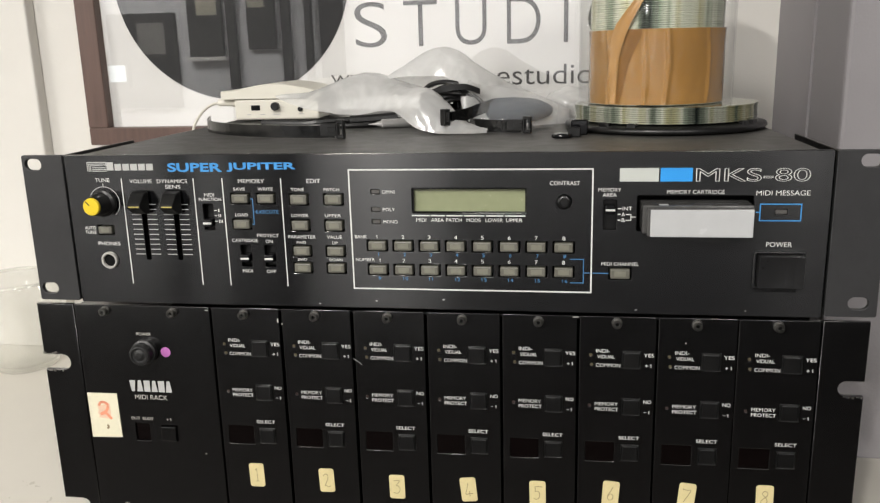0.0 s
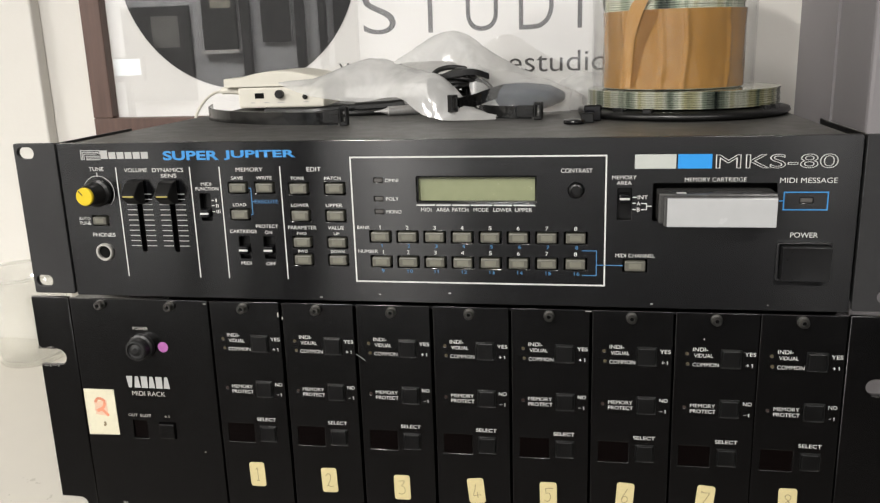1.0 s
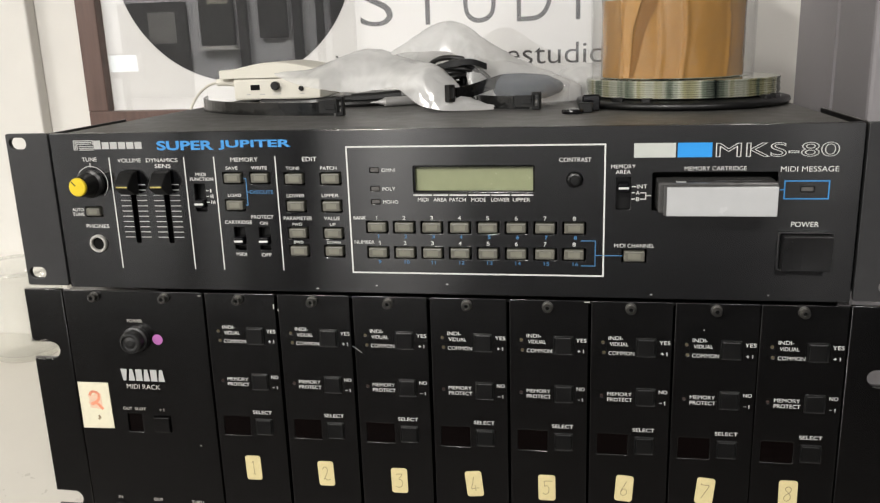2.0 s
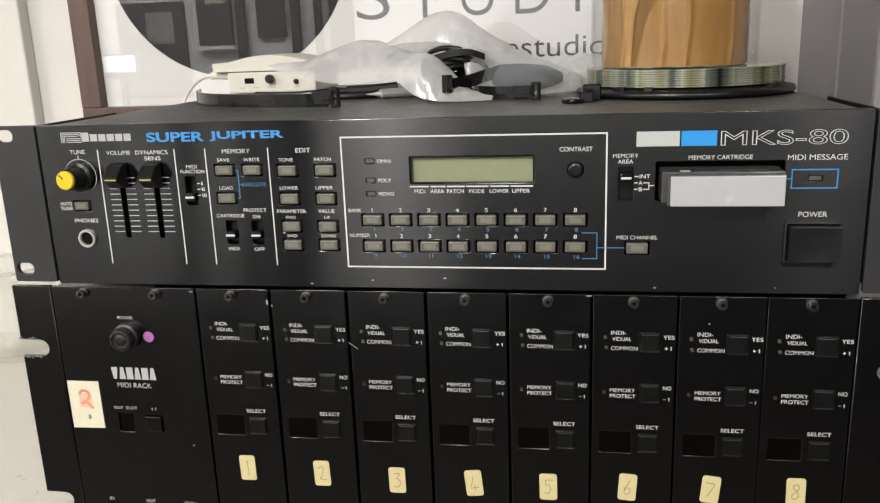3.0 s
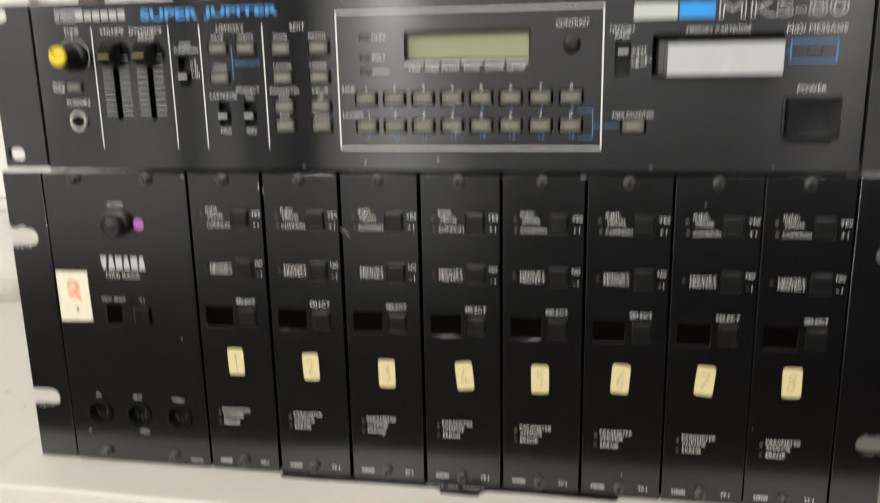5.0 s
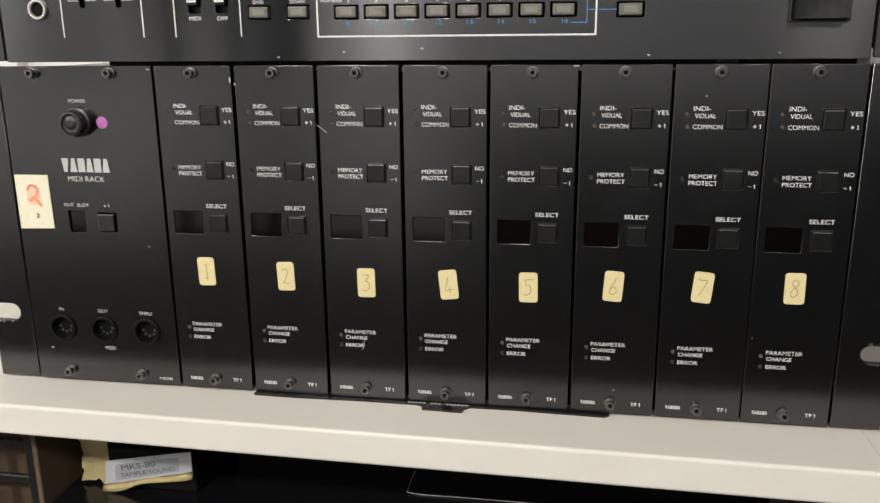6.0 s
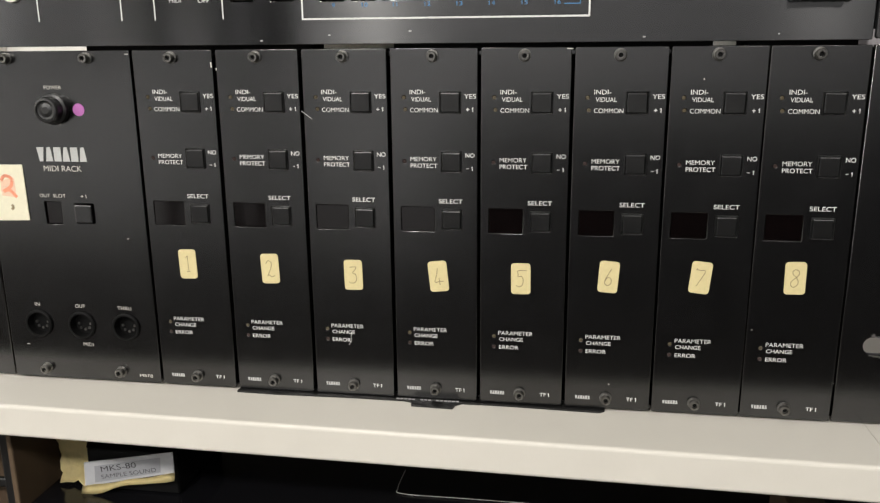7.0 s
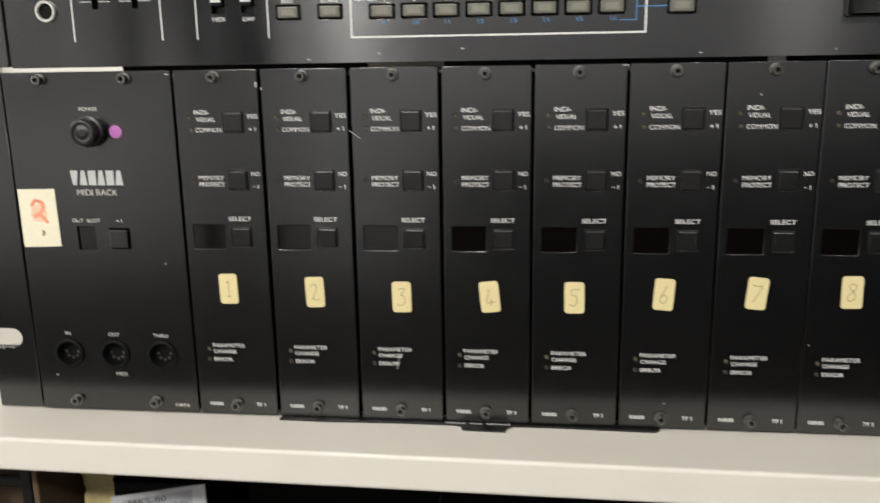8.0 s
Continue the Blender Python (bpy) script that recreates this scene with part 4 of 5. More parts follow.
# numbered stickers, each stuck on a little askew, with a digit in thin pen strokes
DIGITS = [[((-0.3, 0.75), (0.05, 1.0), (0.05, 0.3), (0.1, -0.95)), ((-0.35, -0.95), (0.1, -0.95), (0.4, -0.95))],
          [((-0.8, 0.6), (-0.3, 1.0), (0.3, 0.8), (0.3, 0.3), (-0.1, -0.3), (-0.6, -0.9), (-0.3, -0.75), (0.2, -1.0), (0.9, -0.85))],
          [((-0.7, 0.95), (0.2, 1.0), (0.6, 0.95), (0.3, 0.6), (-0.15, 0.25), (0.4, 0.1), (0.65, -0.4), (0.3, -0.9), (-0.4, -1.0), (-0.9, -0.85))],
          [((0.0, 1.0), (-0.3, 0.2), (-0.75, -0.65), (0.1, -0.62), (0.95, -0.62)), ((0.15, -0.2), (0.15, -0.6), (0.18, -1.05))],
          [((-0.6, 0.95), (-0.5, 0.5), (-0.5, 0.25), (0.1, 0.3), (0.45, -0.1), (0.3, -0.7), (-0.3, -0.95), (-0.9, -0.75)), ((-0.6, 0.95), (0.1, 1.0), (1.1, 1.0))],
          [((0.4, 1.0), (-0.1, 0.3), (-0.55, -0.3), (-0.6, -0.75), (-0.1, -1.0), (0.5, -0.75), (0.55, -0.3), (0.1, -0.05), (-0.35, -0.2), (-0.55, -0.5))],
          [((-0.9, 0.95), (-0.2, 0.85), (0.7, 0.85), (0.35, 0.2), (-0.2, -0.5), (-0.55, -1.0)), ((-0.9, 1.05), (-0.85, 0.8))],
          [((0.3, 0.1), (-0.35, 0.4), (-0.5, 0.75), (0.0, 1.0), (0.6, 0.75), (0.5, 0.35), (0.0, 0.05), (-0.7, -0.4), (-0.7, -0.8), (-0.2, -1.0), (0.4, -0.7), (0.5, -0.3), (0.1, 0.1))]]
for i, (x, z, tilt) in enumerate(((-107, 65.4, -1.5), (-62, 64.4, -2), (-17.8, 62.6, -1), (26, 63.4, -6), (67.2, 63.6, -1), (109.6, 66.0, 3.5), (152.6, 67.2, 5), (195.4, 68.4, -1))):
    t = thing("number_sticker", (x / 1000, 0, (z - 8) / 1000), "yellowed paper sticker with handwritten digit on a black module", "sticker", group="numbered stickers")
    bm = plate(rounded(-0.0048, 0.0048, -0.0079, 0.0079, 0.0016, 4), [], -0.0005, -0.0001, 0.0001)
    bmesh.ops.transform(bm, matrix=Matrix.Translation((x / 1000, 0, z / 1000)) @ pose(0, 0, 0, 0, tilt, 0), verts=bm.verts)
    part("paper", bm, M["label_yellow"], t)
    bm = bmesh.new()
    for stroke in DIGITS[i]:
        tube(bm, [(x / 1000 + 0.0026 * a, -0.0005, z / 1000 + 0.0043 * b) for a, b in stroke], 0.00021, 6)
    for v in bm.verts:
        v.co.y = -0.00052 + (v.co.y + 0.0005) * 0.25
    bmesh.ops.transform(bm, matrix=Matrix.Translation((x / 1000, 0, z / 1000)) @ pose(0, 0, 0, 0, tilt, 0) @ Matrix.Translation((-x / 1000, 0, -z / 1000)), verts=bm.verts)
    part("digit", bm, M["ink_brown"], t)

# knocks and scratches in the black paint
CHIPS = [(-0.0860, 0.1672, 0.0006, 0.0026), (-0.0835, 0.1652, 0.0005, 0.0012), (-0.1302, 0.1726, 0.0018, 0.0004), (0.0880, 0.1738, 0.0030, 0.0004), (0.1480, 0.1600, 0.0006, 0.0006), (-0.2060, 0.0160, 0.0016, 0.0004), (-0.1395, 0.0780, 0.0010, 0.0004), (0.1120, 0.0100, 0.0005, 0.0005), (0.1780, 0.0420, 0.0005, 0.0004)]
for x, z, w, h in CHIPS:
    part("paint_chip", box(bmesh.new(), x - w / 2, x + w / 2, -0.0002, 0.0004, z - h / 2, z + h / 2), M["print_cream"], rack)
for pts in ([(-0.0196, 0.0312), (-0.0203, 0.0290), (-0.0200, 0.0270), (-0.0215, 0.0245)], [(-0.0412, 0.1450), (-0.0385, 0.1432), (-0.0360, 0.1412)]):
    bm = tube(bmesh.new(), [(x, -0.0001, z) for x, z in pts], 0.00017, 5)
    part("scratch", bm, M["print_grey"], rack, smooth=True)

# scuffs and dust along the lid of the upper unit
rng = random.Random(21)
for x, y, w in ((0.0150, 0.0040, 0.0060), (0.1130, 0.0120, 0.0022), (0.1280, 0.0070, 0.0030), (0.1400, 0.0180, 0.0016), (0.1580, 0.0050, 0.0040), (0.1720, 0.0130, 0.0018), (-0.1500, 0.0050, 0.0030), (-0.0850, 0.0045, 0.0020), (-0.0300, 0.0600, 0.0025), (0.0450, 0.0350, 0.0016)):
    bm = bmesh.new()
    loop = [(x + w * rng.uniform(0.35, 0.6) * math.cos(k), y + 0.0006 * rng.uniform(0.5, 1.2) * math.sin(k)) for k in (0, 0.9, 1.8, 2.7, 3.6, 4.5, 5.4)]
    bm.faces.new([bm.verts.new((a, b, 0.26608)) for a, b in loop])
    part("scuff", bm, M["print_grey"], synth)

# ---------------------------------------------------------------- framed poster on the wall
PX0, PX1, PZ0, PZ1 = -0.428, 0.190, 0.2300, 0.8200
poster = thing("framed_poster", (-0.12, WALL, PZ0), "framed white studio poster with black disc behind reflecting glass", "poster")
FW = 0.0225
for name, x0, x1, z0, z1 in (("frame_rail", PX0, PX1, PZ0, PZ0 + FW - 0.004), ("frame_rail", PX0, PX1, PZ1 - FW, PZ1), ("frame_stile", PX0, PX0 + FW, PZ0 + FW - 0.004, PZ1 - FW), ("frame_stile", PX1 - FW, PX1, PZ0 + FW - 0.004, PZ1 - FW)):
    part(name, box(bmesh.new(), x0, x1, WALL - 0.018, WALL - 0.0005, z0, z1, 0.0012, 2), M["frame_wood"], poster)
part("print_sheet", box(bmesh.new(), PX0 + 0.02, PX1 - 0.02, WALL - 0.006, WALL - 0.004, PZ0 + 0.016, PZ1 - 0.02), M["poster_white"], poster)
bm = plate(circle(-0.2610, 0.4020, 0.1266, 96), [], WALL - 0.0066, WALL - 0.0061, 0.0001)
part("printed_disc", bm, M["poster_black"], poster, "large solid black printed disc")
for text, x, w in (("S", -114.5, 33), ("T", -63.5, 34), ("U", -13, 31), ("D", 39, 33), ("I", 80, 4.2), ("O", 122, 42)):
    lettering(text, x, 347, w, 44, M["poster_ink"], poster, y=WALL - 0.0062, weight=-0.012)
lettering("ww", -138.5, 293.4, 40, 9.5, M["poster_ink"], poster, y=WALL - 0.0062, weight=-0.01)
lettering("estudio", 59.5, 294.8, 95, 19.5, M["poster_ink"], poster, y=WALL - 0.0062, weight=-0.004)
pane = part("glass", box(bmesh.new(), PX0 + 0.019, PX1 - 0.019, WALL - 0.0105, WALL - 0.0085, PZ0 + 0.015, PZ1 - 0.019), M["poster_glass"], poster)
pane.visible_shadow = False

# ---------------------------------------------------------------- far side of the room, seen in the poster glass
FAR = ROOM[2]


def framed_print(x0, x1, z0, z1, pic, pic_mat, label):
    t = thing("framed_print", ((x0 + x1) / 2, FAR, z0), label, "picture", group="framed prints on the far wall")
    part("frame", box(bmesh.new(), x0, x1, FAR, FAR + 0.03, z0, z1, 0.003), M["poster_black"], t)
    part("picture", box(bmesh.new(), pic[0], pic[1], FAR + 0.0302, FAR + 0.034, pic[2], pic[3]), pic_mat, t)
    return t


framed_print(-2.34, -1.96, 0.06, 0.55, (-2.17, -2.02, 0.34, 0.50), M["print_far"], "dark notice board with a grey printed sheet")
t = framed_print(-1.885, -1.70, 0.32, 0.95, (-1.83, -1.72, 0.53, 0.80), M["print_far_b"], "tall dark framed print with a pale picture")
part("ledge", box(bmesh.new(), -1.89, -1.69, FAR, FAR + 0.05, 0.300, 0.318), M["white_metal"], t)
framed_print(-1.56, -1.41, 0.35, 0.95, (-1.56 + 0.01, -1.46, 0.56, 0.80), M["print_far_b"], "narrow dark framed print with a pale picture")
for x0, x1 in ((-1.67, -1.625), (-1.375, -1.33), (-1.25, -1.215), (-1.17, -1.05)):
    solid("door_post", box(bmesh.new(), x0, x1, FAR, FAR + 0.04, FLOOR, CEILING_Z, 0.004), M["poster_black"], "dark painted post of a partition in the far wall", "post", "structure")
# bright rectangle mirrored in the glass, built as a screen; casing and pedestal added
screen = thing("monitor", (-2.25, -2.80, -0.60), "small bright panel mirrored in the poster glass, on an added stand", "monitor")
part("pedestal", box(bmesh.new(), -2.27, -2.24, -2.84, -2.81, FLOOR, 0.17, 0.004), M["black_plastic"], screen)
part("screen", box(bmesh.new(), -2.335, -2.165, -2.802, -2.790, 0.205, 0.288), M["bright_panel_glow"], screen, "glowing bluish white rectangle")
part("casing", box(bmesh.new(), -2.345, -2.155, -2.840, -2.803, 0.171, 0.298, 0.003), M["black_plastic"], screen)

# ---------------------------------------------------------------- on top of the synthesizer
TOP = 0.2660
rng = random.Random(11)

# spindle of compact discs
SX, SY = 0.1465, 0.1365
spindle = thing("disc_spindle", (SX, SY, TOP), "black spindle base holding discs and a brown-taped disc stack", "disc spindle")
base = part("spindle_base", lathe(bmesh.new(), (SX, SY, TOP), [(0.0600, 0), (0.0650, 0.0008), (0.0662, 0.0022), (0.0655, 0.0042), (0.0600, 0.0056), (0.0300, 0.0062)], "z", 72), M["black_plastic"], spindle, smooth=True)
for a, w in ((246, 0.003), (228, 0.004), (316, 0.003), (326, 0.004), (205, 0.005)):
    c, s = math.cos(radians(a)), math.sin(radians(a))
    bm = box(bmesh.new(), -w, w, -0.0022, 0.0022, 0, 0.0030, 0.0006, 1)
    bmesh.ops.transform(bm, matrix=Matrix.Translation((SX + 0.0608 * c, SY + 0.0608 * s, TOP + 0.0042)) @ pose(0, 0, 0, 0, 0, a + 90), verts=bm.verts)
    part("catch", bm, M["black_plastic"], base)
lug = thing("plastic_clip", (0.0800, 0.070, TOP), "small black plastic clip ring lying on the lid", "clip")
bm = lathe(bmesh.new(), (0.0790, 0.0715, TOP), [(0.0035, 0.0005), (0.0060, 0), (0.0066, 0.0012), (0.0060, 0.0024), (0.0035, 0.0020), (0.0035, 0.0005)], "z", 24)
part("ring", bm, M["gloss_black"], lug)
bm = box(bmesh.new(), 0.0825, 0.0905, 0.0735, 0.0775, TOP, TOP + 0.0060, 0.0006, 1)
part("lug", bm, M["black_plastic"], lug)
part("catch_block", box(bmesh.new(), 0.0845, 0.0950, 0.0855, 0.0925, TOP, TOP + 0.0095, 0.0008, 1), M["gloss_black"], lug)


def disc_mesh(r, mat):
    bm = lathe(bmesh.new(), (0, 0, 0), [(0.0075, 0), (r - 0.0003, 0), (r, 0.0003), (r, 0.0009), (r - 0.0003, 0.0012), (0.0075, 0.0012)], "z", 64)
    me = bpy.data.meshes.new("disc")
    bm.to_mesh(me)
    bm.free()
    me.materials.append(mat)
    return me


big, small = disc_mesh(0.0595, M["disc_edge_dim"]), disc_mesh(0.0426, M["disc_edge"])
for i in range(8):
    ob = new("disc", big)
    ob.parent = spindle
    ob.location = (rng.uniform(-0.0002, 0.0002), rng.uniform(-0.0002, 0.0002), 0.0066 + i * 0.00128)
BX, BY = 0.1395, 0.1330
for i in range(124):
    ob = new("disc", small)
    ob.parent = spindle
    ob.location = (BX - SX + rng.uniform(-0.0002, 0.0002), BY - SY + rng.uniform(-0.0002, 0.0002), 0.0172 + i * 0.00132)
# brown tape round the upper stack, a little wrinkled, with a torn end that climbs across it
N = 240


def tape_r(a, z):
    return 0.0436 + 0.0004 * math.sin(3 * a + 1) + sum(h * (1 + 0.8 * noise.noise(Vector((z * 130, c, 0)))) * math.exp(-((a - radians(c) - 0.025 * math.sin(z * 90 + c)) / w) ** 2) for c, h, w in ((224, 0.0024, 0.042), (256, 0.0011, 0.026), (274, 0.0014, 0.028), (312, 0.0012, 0.030), (60, 0.001, 0.03), (150, 0.001, 0.03))) + 0.0004 * noise.noise(Vector((math.cos(a) * 6, math.sin(a) * 6, z * 70)))


bm = bmesh.new()
rows = []
for j in range(61):
    z = 0.0178 + 0.0460 * j / 60
    rows.append([bm.verts.new((BX + tape_r(2 * math.pi * i / N, z) * math.cos(2 * math.pi * i / N), BY + tape_r(2 * math.pi * i / N, z) * math.sin(2 * math.pi * i / N), TOP + z)) for i in range(N)])
for a, b in zip(rows, rows[1:]):
    for i in range(N):
        bm.faces.new((a[i], a[(i + 1) % N], b[(i + 1) % N], b[i]))
tape = part("tape_band", bm, M["brown_tape"], spindle, "glossy brown packing tape, wrinkled", smooth=True)
bm = bmesh.new()
rows = []
for j in range(15):
    u = j / 14
    z = 0.0182 + 0.098 * u
    a0, a1 = np.interp(u, (0, 0.3, 0.465, 0.635, 1), (226.5, 226, 228, 246, 268)), np.interp(u, (0, 0.3, 0.465, 0.635, 1), (232, 235, 242, 254, 274))
    rows.append([bm.verts.new((BX + (0.0450 + 0.0005 * math.sin(k * 1.3 + u * 5)) * math.cos(radians(a0 + (a1 - a0) * k / 4)), BY + (0.0450 + 0.0005 * math.sin(k * 1.3 + u * 5)) * math.sin(radians(a0 + (a1 - a0) * k / 4)), TOP + z)) for k in range(5)])
for a, b in zip(rows, rows[1:]):
    for k in range(4):
        bm.faces.new((a[k], a[k + 1], b[k + 1], b[k]))
part("tape_end", bm, M["brown_tape_light"], spindle, "loose lighter end of the brown tape", smooth=True)

# darker wedge where two layers of the tape lie on one another
bm = bmesh.new()
rows = []
for j in range(15):
    u = j / 14
    a0, a1 = 231.0 + 9 * u, 235.0 + 20 * u ** 1.25 + 0.8 * math.sin(u * 8)
    rows.append([bm.verts.new((BX + 0.0443 * math.cos(radians(a0 + (a1 - a0) * k / 6)), BY + 0.0443 * math.sin(radians(a0 + (a1 - a0) * k / 6)), TOP + 0.0190 + 0.0448 * u)) for k in range(7)])
for a, b in zip(rows, rows[1:]):
    for k in range(6):
        bm.faces.new((a[k], a[k + 1], b[k + 1], b[k]))
part("tape_lap", bm, M["brown_tape_double"], spindle, "darker doubled part of the brown tape", smooth=True)

# clear sleeve of the spindle round the taped stack
bm = bmesh.new()
rings = [[bm.verts.new((BX + r * math.cos(2 * math.pi * k / 96), BY + r * math.sin(2 * math.pi * k / 96), TOP + z)) for k in range(96)] for r, z in ((0.0490, 0.0172), (0.0500, 0.0172), (0.0500, 0.1900), (0.0490, 0.1900))]
for a, b in zip(rings, rings[1:] + rings[:1]):
    for k in range(96):
        bm.faces.new((a[k], a[(k + 1) % 96], b[(k + 1) % 96], b[k]))
bmesh.ops.recalc_face_normals(bm, faces=bm.faces)
cover = part("clear_cover", bm, M["clear_plastic"], spindle, "clear plastic cover of the spindle", smooth=True)
cover.visible_shadow = False

# white device with arched lid
dev = thing("white_device", (-0.158, 0.250, TOP), "cream white plastic device with arched lid and small controls", "electronic device")


def turned(bm, angle, at):
    bmesh.ops.transform(bm, matrix=Matrix.Translation(at) @ pose(0, 0, 0, 0, 0, angle) @ Matrix.Translation([-c for c in at]), verts=bm.verts)
    return bm


DA, DAT = 3.0, (-0.160, 0.215, 0)
body = part("lower_shell", turned(box(bmesh.new(), -0.1905, -0.1195, 0.2150, 0.290, TOP + 0.0022, 0.2850, 0.0015, 2), DA, DAT), M["cream_plastic"], dev)
bm = bmesh.new()
rows = []
for y in (0.2135, 0.2150, 0.290):
    row = []
    for i in range(25):
        u = i / 24
        x = -0.2010 + 0.0840 * u
        row.append((x, y, 0.2918 + 0.0054 * math.sin(math.pi * min(1, max(0, (u - 0.10) / 0.85))) ** 1.2 - (0.0008 if y < 0.2140 else 0)))
    rows.append([bm.verts.new(p) for p in row])
low = [[bm.verts.new((v.co.x, v.co.y, 0.2853)) for v in r] for r in (rows[0], rows[-1])]
for a, b in zip(rows, rows[1:]):
    for i in range(24):
        bm.faces.new((a[i], a[i + 1], b[i + 1], b[i]))
for a, b in ((low[0], rows[0]), (rows[-1], low[1])):
    for i in range(24):
        bm.faces.new((a[i], a[i + 1], b[i + 1], b[i]))
for i in range(24):
    bm.faces.new((low[0][i + 1], low[0][i], low[1][i], low[1][i + 1]))
for e in (0, -1):
    bm.faces.new([low[0][e], rows[0][e], rows[1][e], rows[2][e], low[1][e]])
bmesh.ops.recalc_face_normals(bm, faces=bm.faces)
part("lid", turned(bm, DA, DAT), M["cream_plastic"], dev)
part("port", turned(box(bmesh.new(), -0.1765, -0.1690, 0.2144, 0.2160, 0.2758, 0.2800, 0.0003, 1), DA, DAT), M["deep_black"], dev)
part("dial", turned(lathe(bmesh.new(), (-0.1555, 0.2150, 0.2790), [(0.0034, 0.0), (0.0034, -0.0040), (0.0029, -0.0048)], seg=24), DA, DAT), M["black_plastic"], dev)
part("button", turned(lathe(bmesh.new(), (-0.1350, 0.2150, 0.2765), [(0.0020, 0.0), (0.0020, -0.0014), (0.0014, -0.0020)], seg=18), DA, DAT), M["black_plastic"], dev)
bm = bmesh.new()
for x, w in ((-0.1800, 0.003), (-0.1690, 0.004), (-0.1580, 0.006), (-0.1365, 0.004)):
    box(bm, x, x + w, 0.21475, 0.2150, 0.2722, 0.2728)
part("fine_print", turned(bm, DA, DAT), M["print_grey"], dev)
plug = part("cable_boot", turned(tube(bmesh.new(), [(-0.1900, 0.222, 0.2815), (-0.2000, 0.222, 0.2825), (-0.2060, 0.222, 0.2822)], 0.0030, 10), DA, DAT), M["cream_plastic"], dev)
part("cable", tube(bmesh.new(), [(-0.2050, 0.220, 0.2822), (-0.2120, 0.215, 0.2805), (-0.2170, 0.205, 0.2740), (-0.2185, 0.192, 0.2630), (-0.2190, 0.185, 0.2450)], 0.0011, 8), M["cream_plastic"], dev)


def ribbon(bm, points, height, thick=0.0012, lean=0.0):
    """An upright flat band that follows points on the lid."""
    pts = [Vector(p) for p in points]
    fine = []
    for i in range(len(pts) - 1):
        p0, p1, p2, p3 = pts[max(i - 1, 0)], pts[i], pts[i + 1], pts[min(i + 2, len(pts) - 1)]
        for k in range(8):
            u = k / 8
            fine.append(0.5 * (2 * p1 + (p2 - p0) * u + (2 * p0 - 5 * p1 + 4 * p2 - p3) * u * u + (3 * p1 - p0 - 3 * p2 + p3) * u ** 3))
    fine.append(pts[-1])
    rings = []
    for i, p in enumerate(fine):
        d = (fine[min(i + 1, len(fine) - 1)] - fine[max(i - 1, 0)])
        d.z = 0
        n = Vector((-d.y, d.x, 0)).normalized() * thick / 2
        up = Vector((0, 0, height)) + n * lean * (1 + 0.25 * math.sin(i * 1.9))
        rings.append([bm.verts.new(q) for q in (p - n, p + n, p + n + up, p - n + up)])
    for a, b in zip(rings, rings[1:]):
        for k in range(4):
            bm.faces.new((a[k], a[(k + 1) % 4], b[(k + 1) % 4], b[k]))
    bm.faces.new(rings[0])
    bm.faces.new(list(reversed(rings[-1])))
    bmesh.ops.recalc_face_normals(bm, faces=bm.faces)
    return bm


def cable_tie(points, height, label, head_scale=1.0):
    t = thing("cable_tie", points[-1], label, "cable tie", group="cable ties on the lid")
    part("band", ribbon(bmesh.new(), points, height, 0.0012, 0.35), M["tie_black"], t)
    p, q = Vector(points[-1]), Vector(points[-2])
    d = p - q
    ang = math.degrees(math.atan2(d.y, d.x))
    h = height * 1.25 * head_scale
    bm = bmesh.new()
    box(bm, -0.009, 0.002, -0.0022, -0.0008, -0.0002 + h * 0.15, h * 0.85, 0.0003, 1)
    for x0, x1, z0, z1 in ((0.0020, 0.0034, -0.0002, h * 1.05), (0.0058, 0.0072, -0.0002, h * 1.05), (0.0030, 0.0062, -0.0002, h * 0.2), (0.0030, 0.0062, h * 0.86, h * 1.05)):
        box(bm, x0, x1, -0.0026, 0.0020, z0, z1, 0.0004, 1)
    box(bm, -0.004, 0.002, -0.0030, -0.0023, h * 0.35, h * 0.62, 0.0002, 1)
    bmesh.ops.transform(bm, matrix=Matrix.Translation(p) @ pose(0, 0, 0, 0, 0, ang), verts=bm.verts)
    part("buckle", bm, M["black_plastic"], t)
    return t


cable_tie([(-0.1960, 0.176, TOP + 0.0004), (-0.1780, 0.133, TOP + 0.0004), (-0.1500, 0.105, TOP + 0.0004), (-0.1150, 0.088, TOP + 0.0004), (-0.0820, 0.081, TOP + 0.0004), (-0.0680, 0.080, TOP + 0.0004)], 0.0082, "glossy black releasable cable tie curved across the lid", 1.1)
cable_tie([(0.0100, 0.150, TOP + 0.0004), (0.0160, 0.128, TOP + 0.0004), (0.0260, 0.114, TOP + 0.0004), (0.0400, 0.106, TOP + 0.0004), (0.0520, 0.103, TOP + 0.0004)], 0.0080, "short glossy black cable tie beside the plastic bag")
cable_tie([(0.0330, 0.150, TOP + 0.0130), (0.0250, 0.132, TOP + 0.0110), (0.0160, 0.112, TOP + 0.0085), (0.0060, 0.101, TOP + 0.0062)], 0.0080, "black cable tie sticking out of the plastic bag")

# silver stylus and black leads lying under the bag
pen = thing("stylus", (-0.047, 0.148, TOP), "grey metal stylus with pointed tip lying on the lid", "stylus")
bm = lathe(bmesh.new(), (0, 0, 0), [(0.0003, -0.016), (0.0010, -0.011), (0.0024, -0.0065), (0.0032, -0.006), (0.0034, 0.020), (0.0030, 0.030)], "y", 16)
bmesh.ops.transform(bm, matrix=Matrix.Translation((-0.046, 0.150, TOP + 0.0034)) @ pose(0, 0, 0, 0, 0, -62), verts=bm.verts)
part("barrel", bm, M["grey_metal"], pen)
leads = thing("black_lead", (-0.09, 0.165, TOP), "black audio lead lying under the plastic bag", "cable")
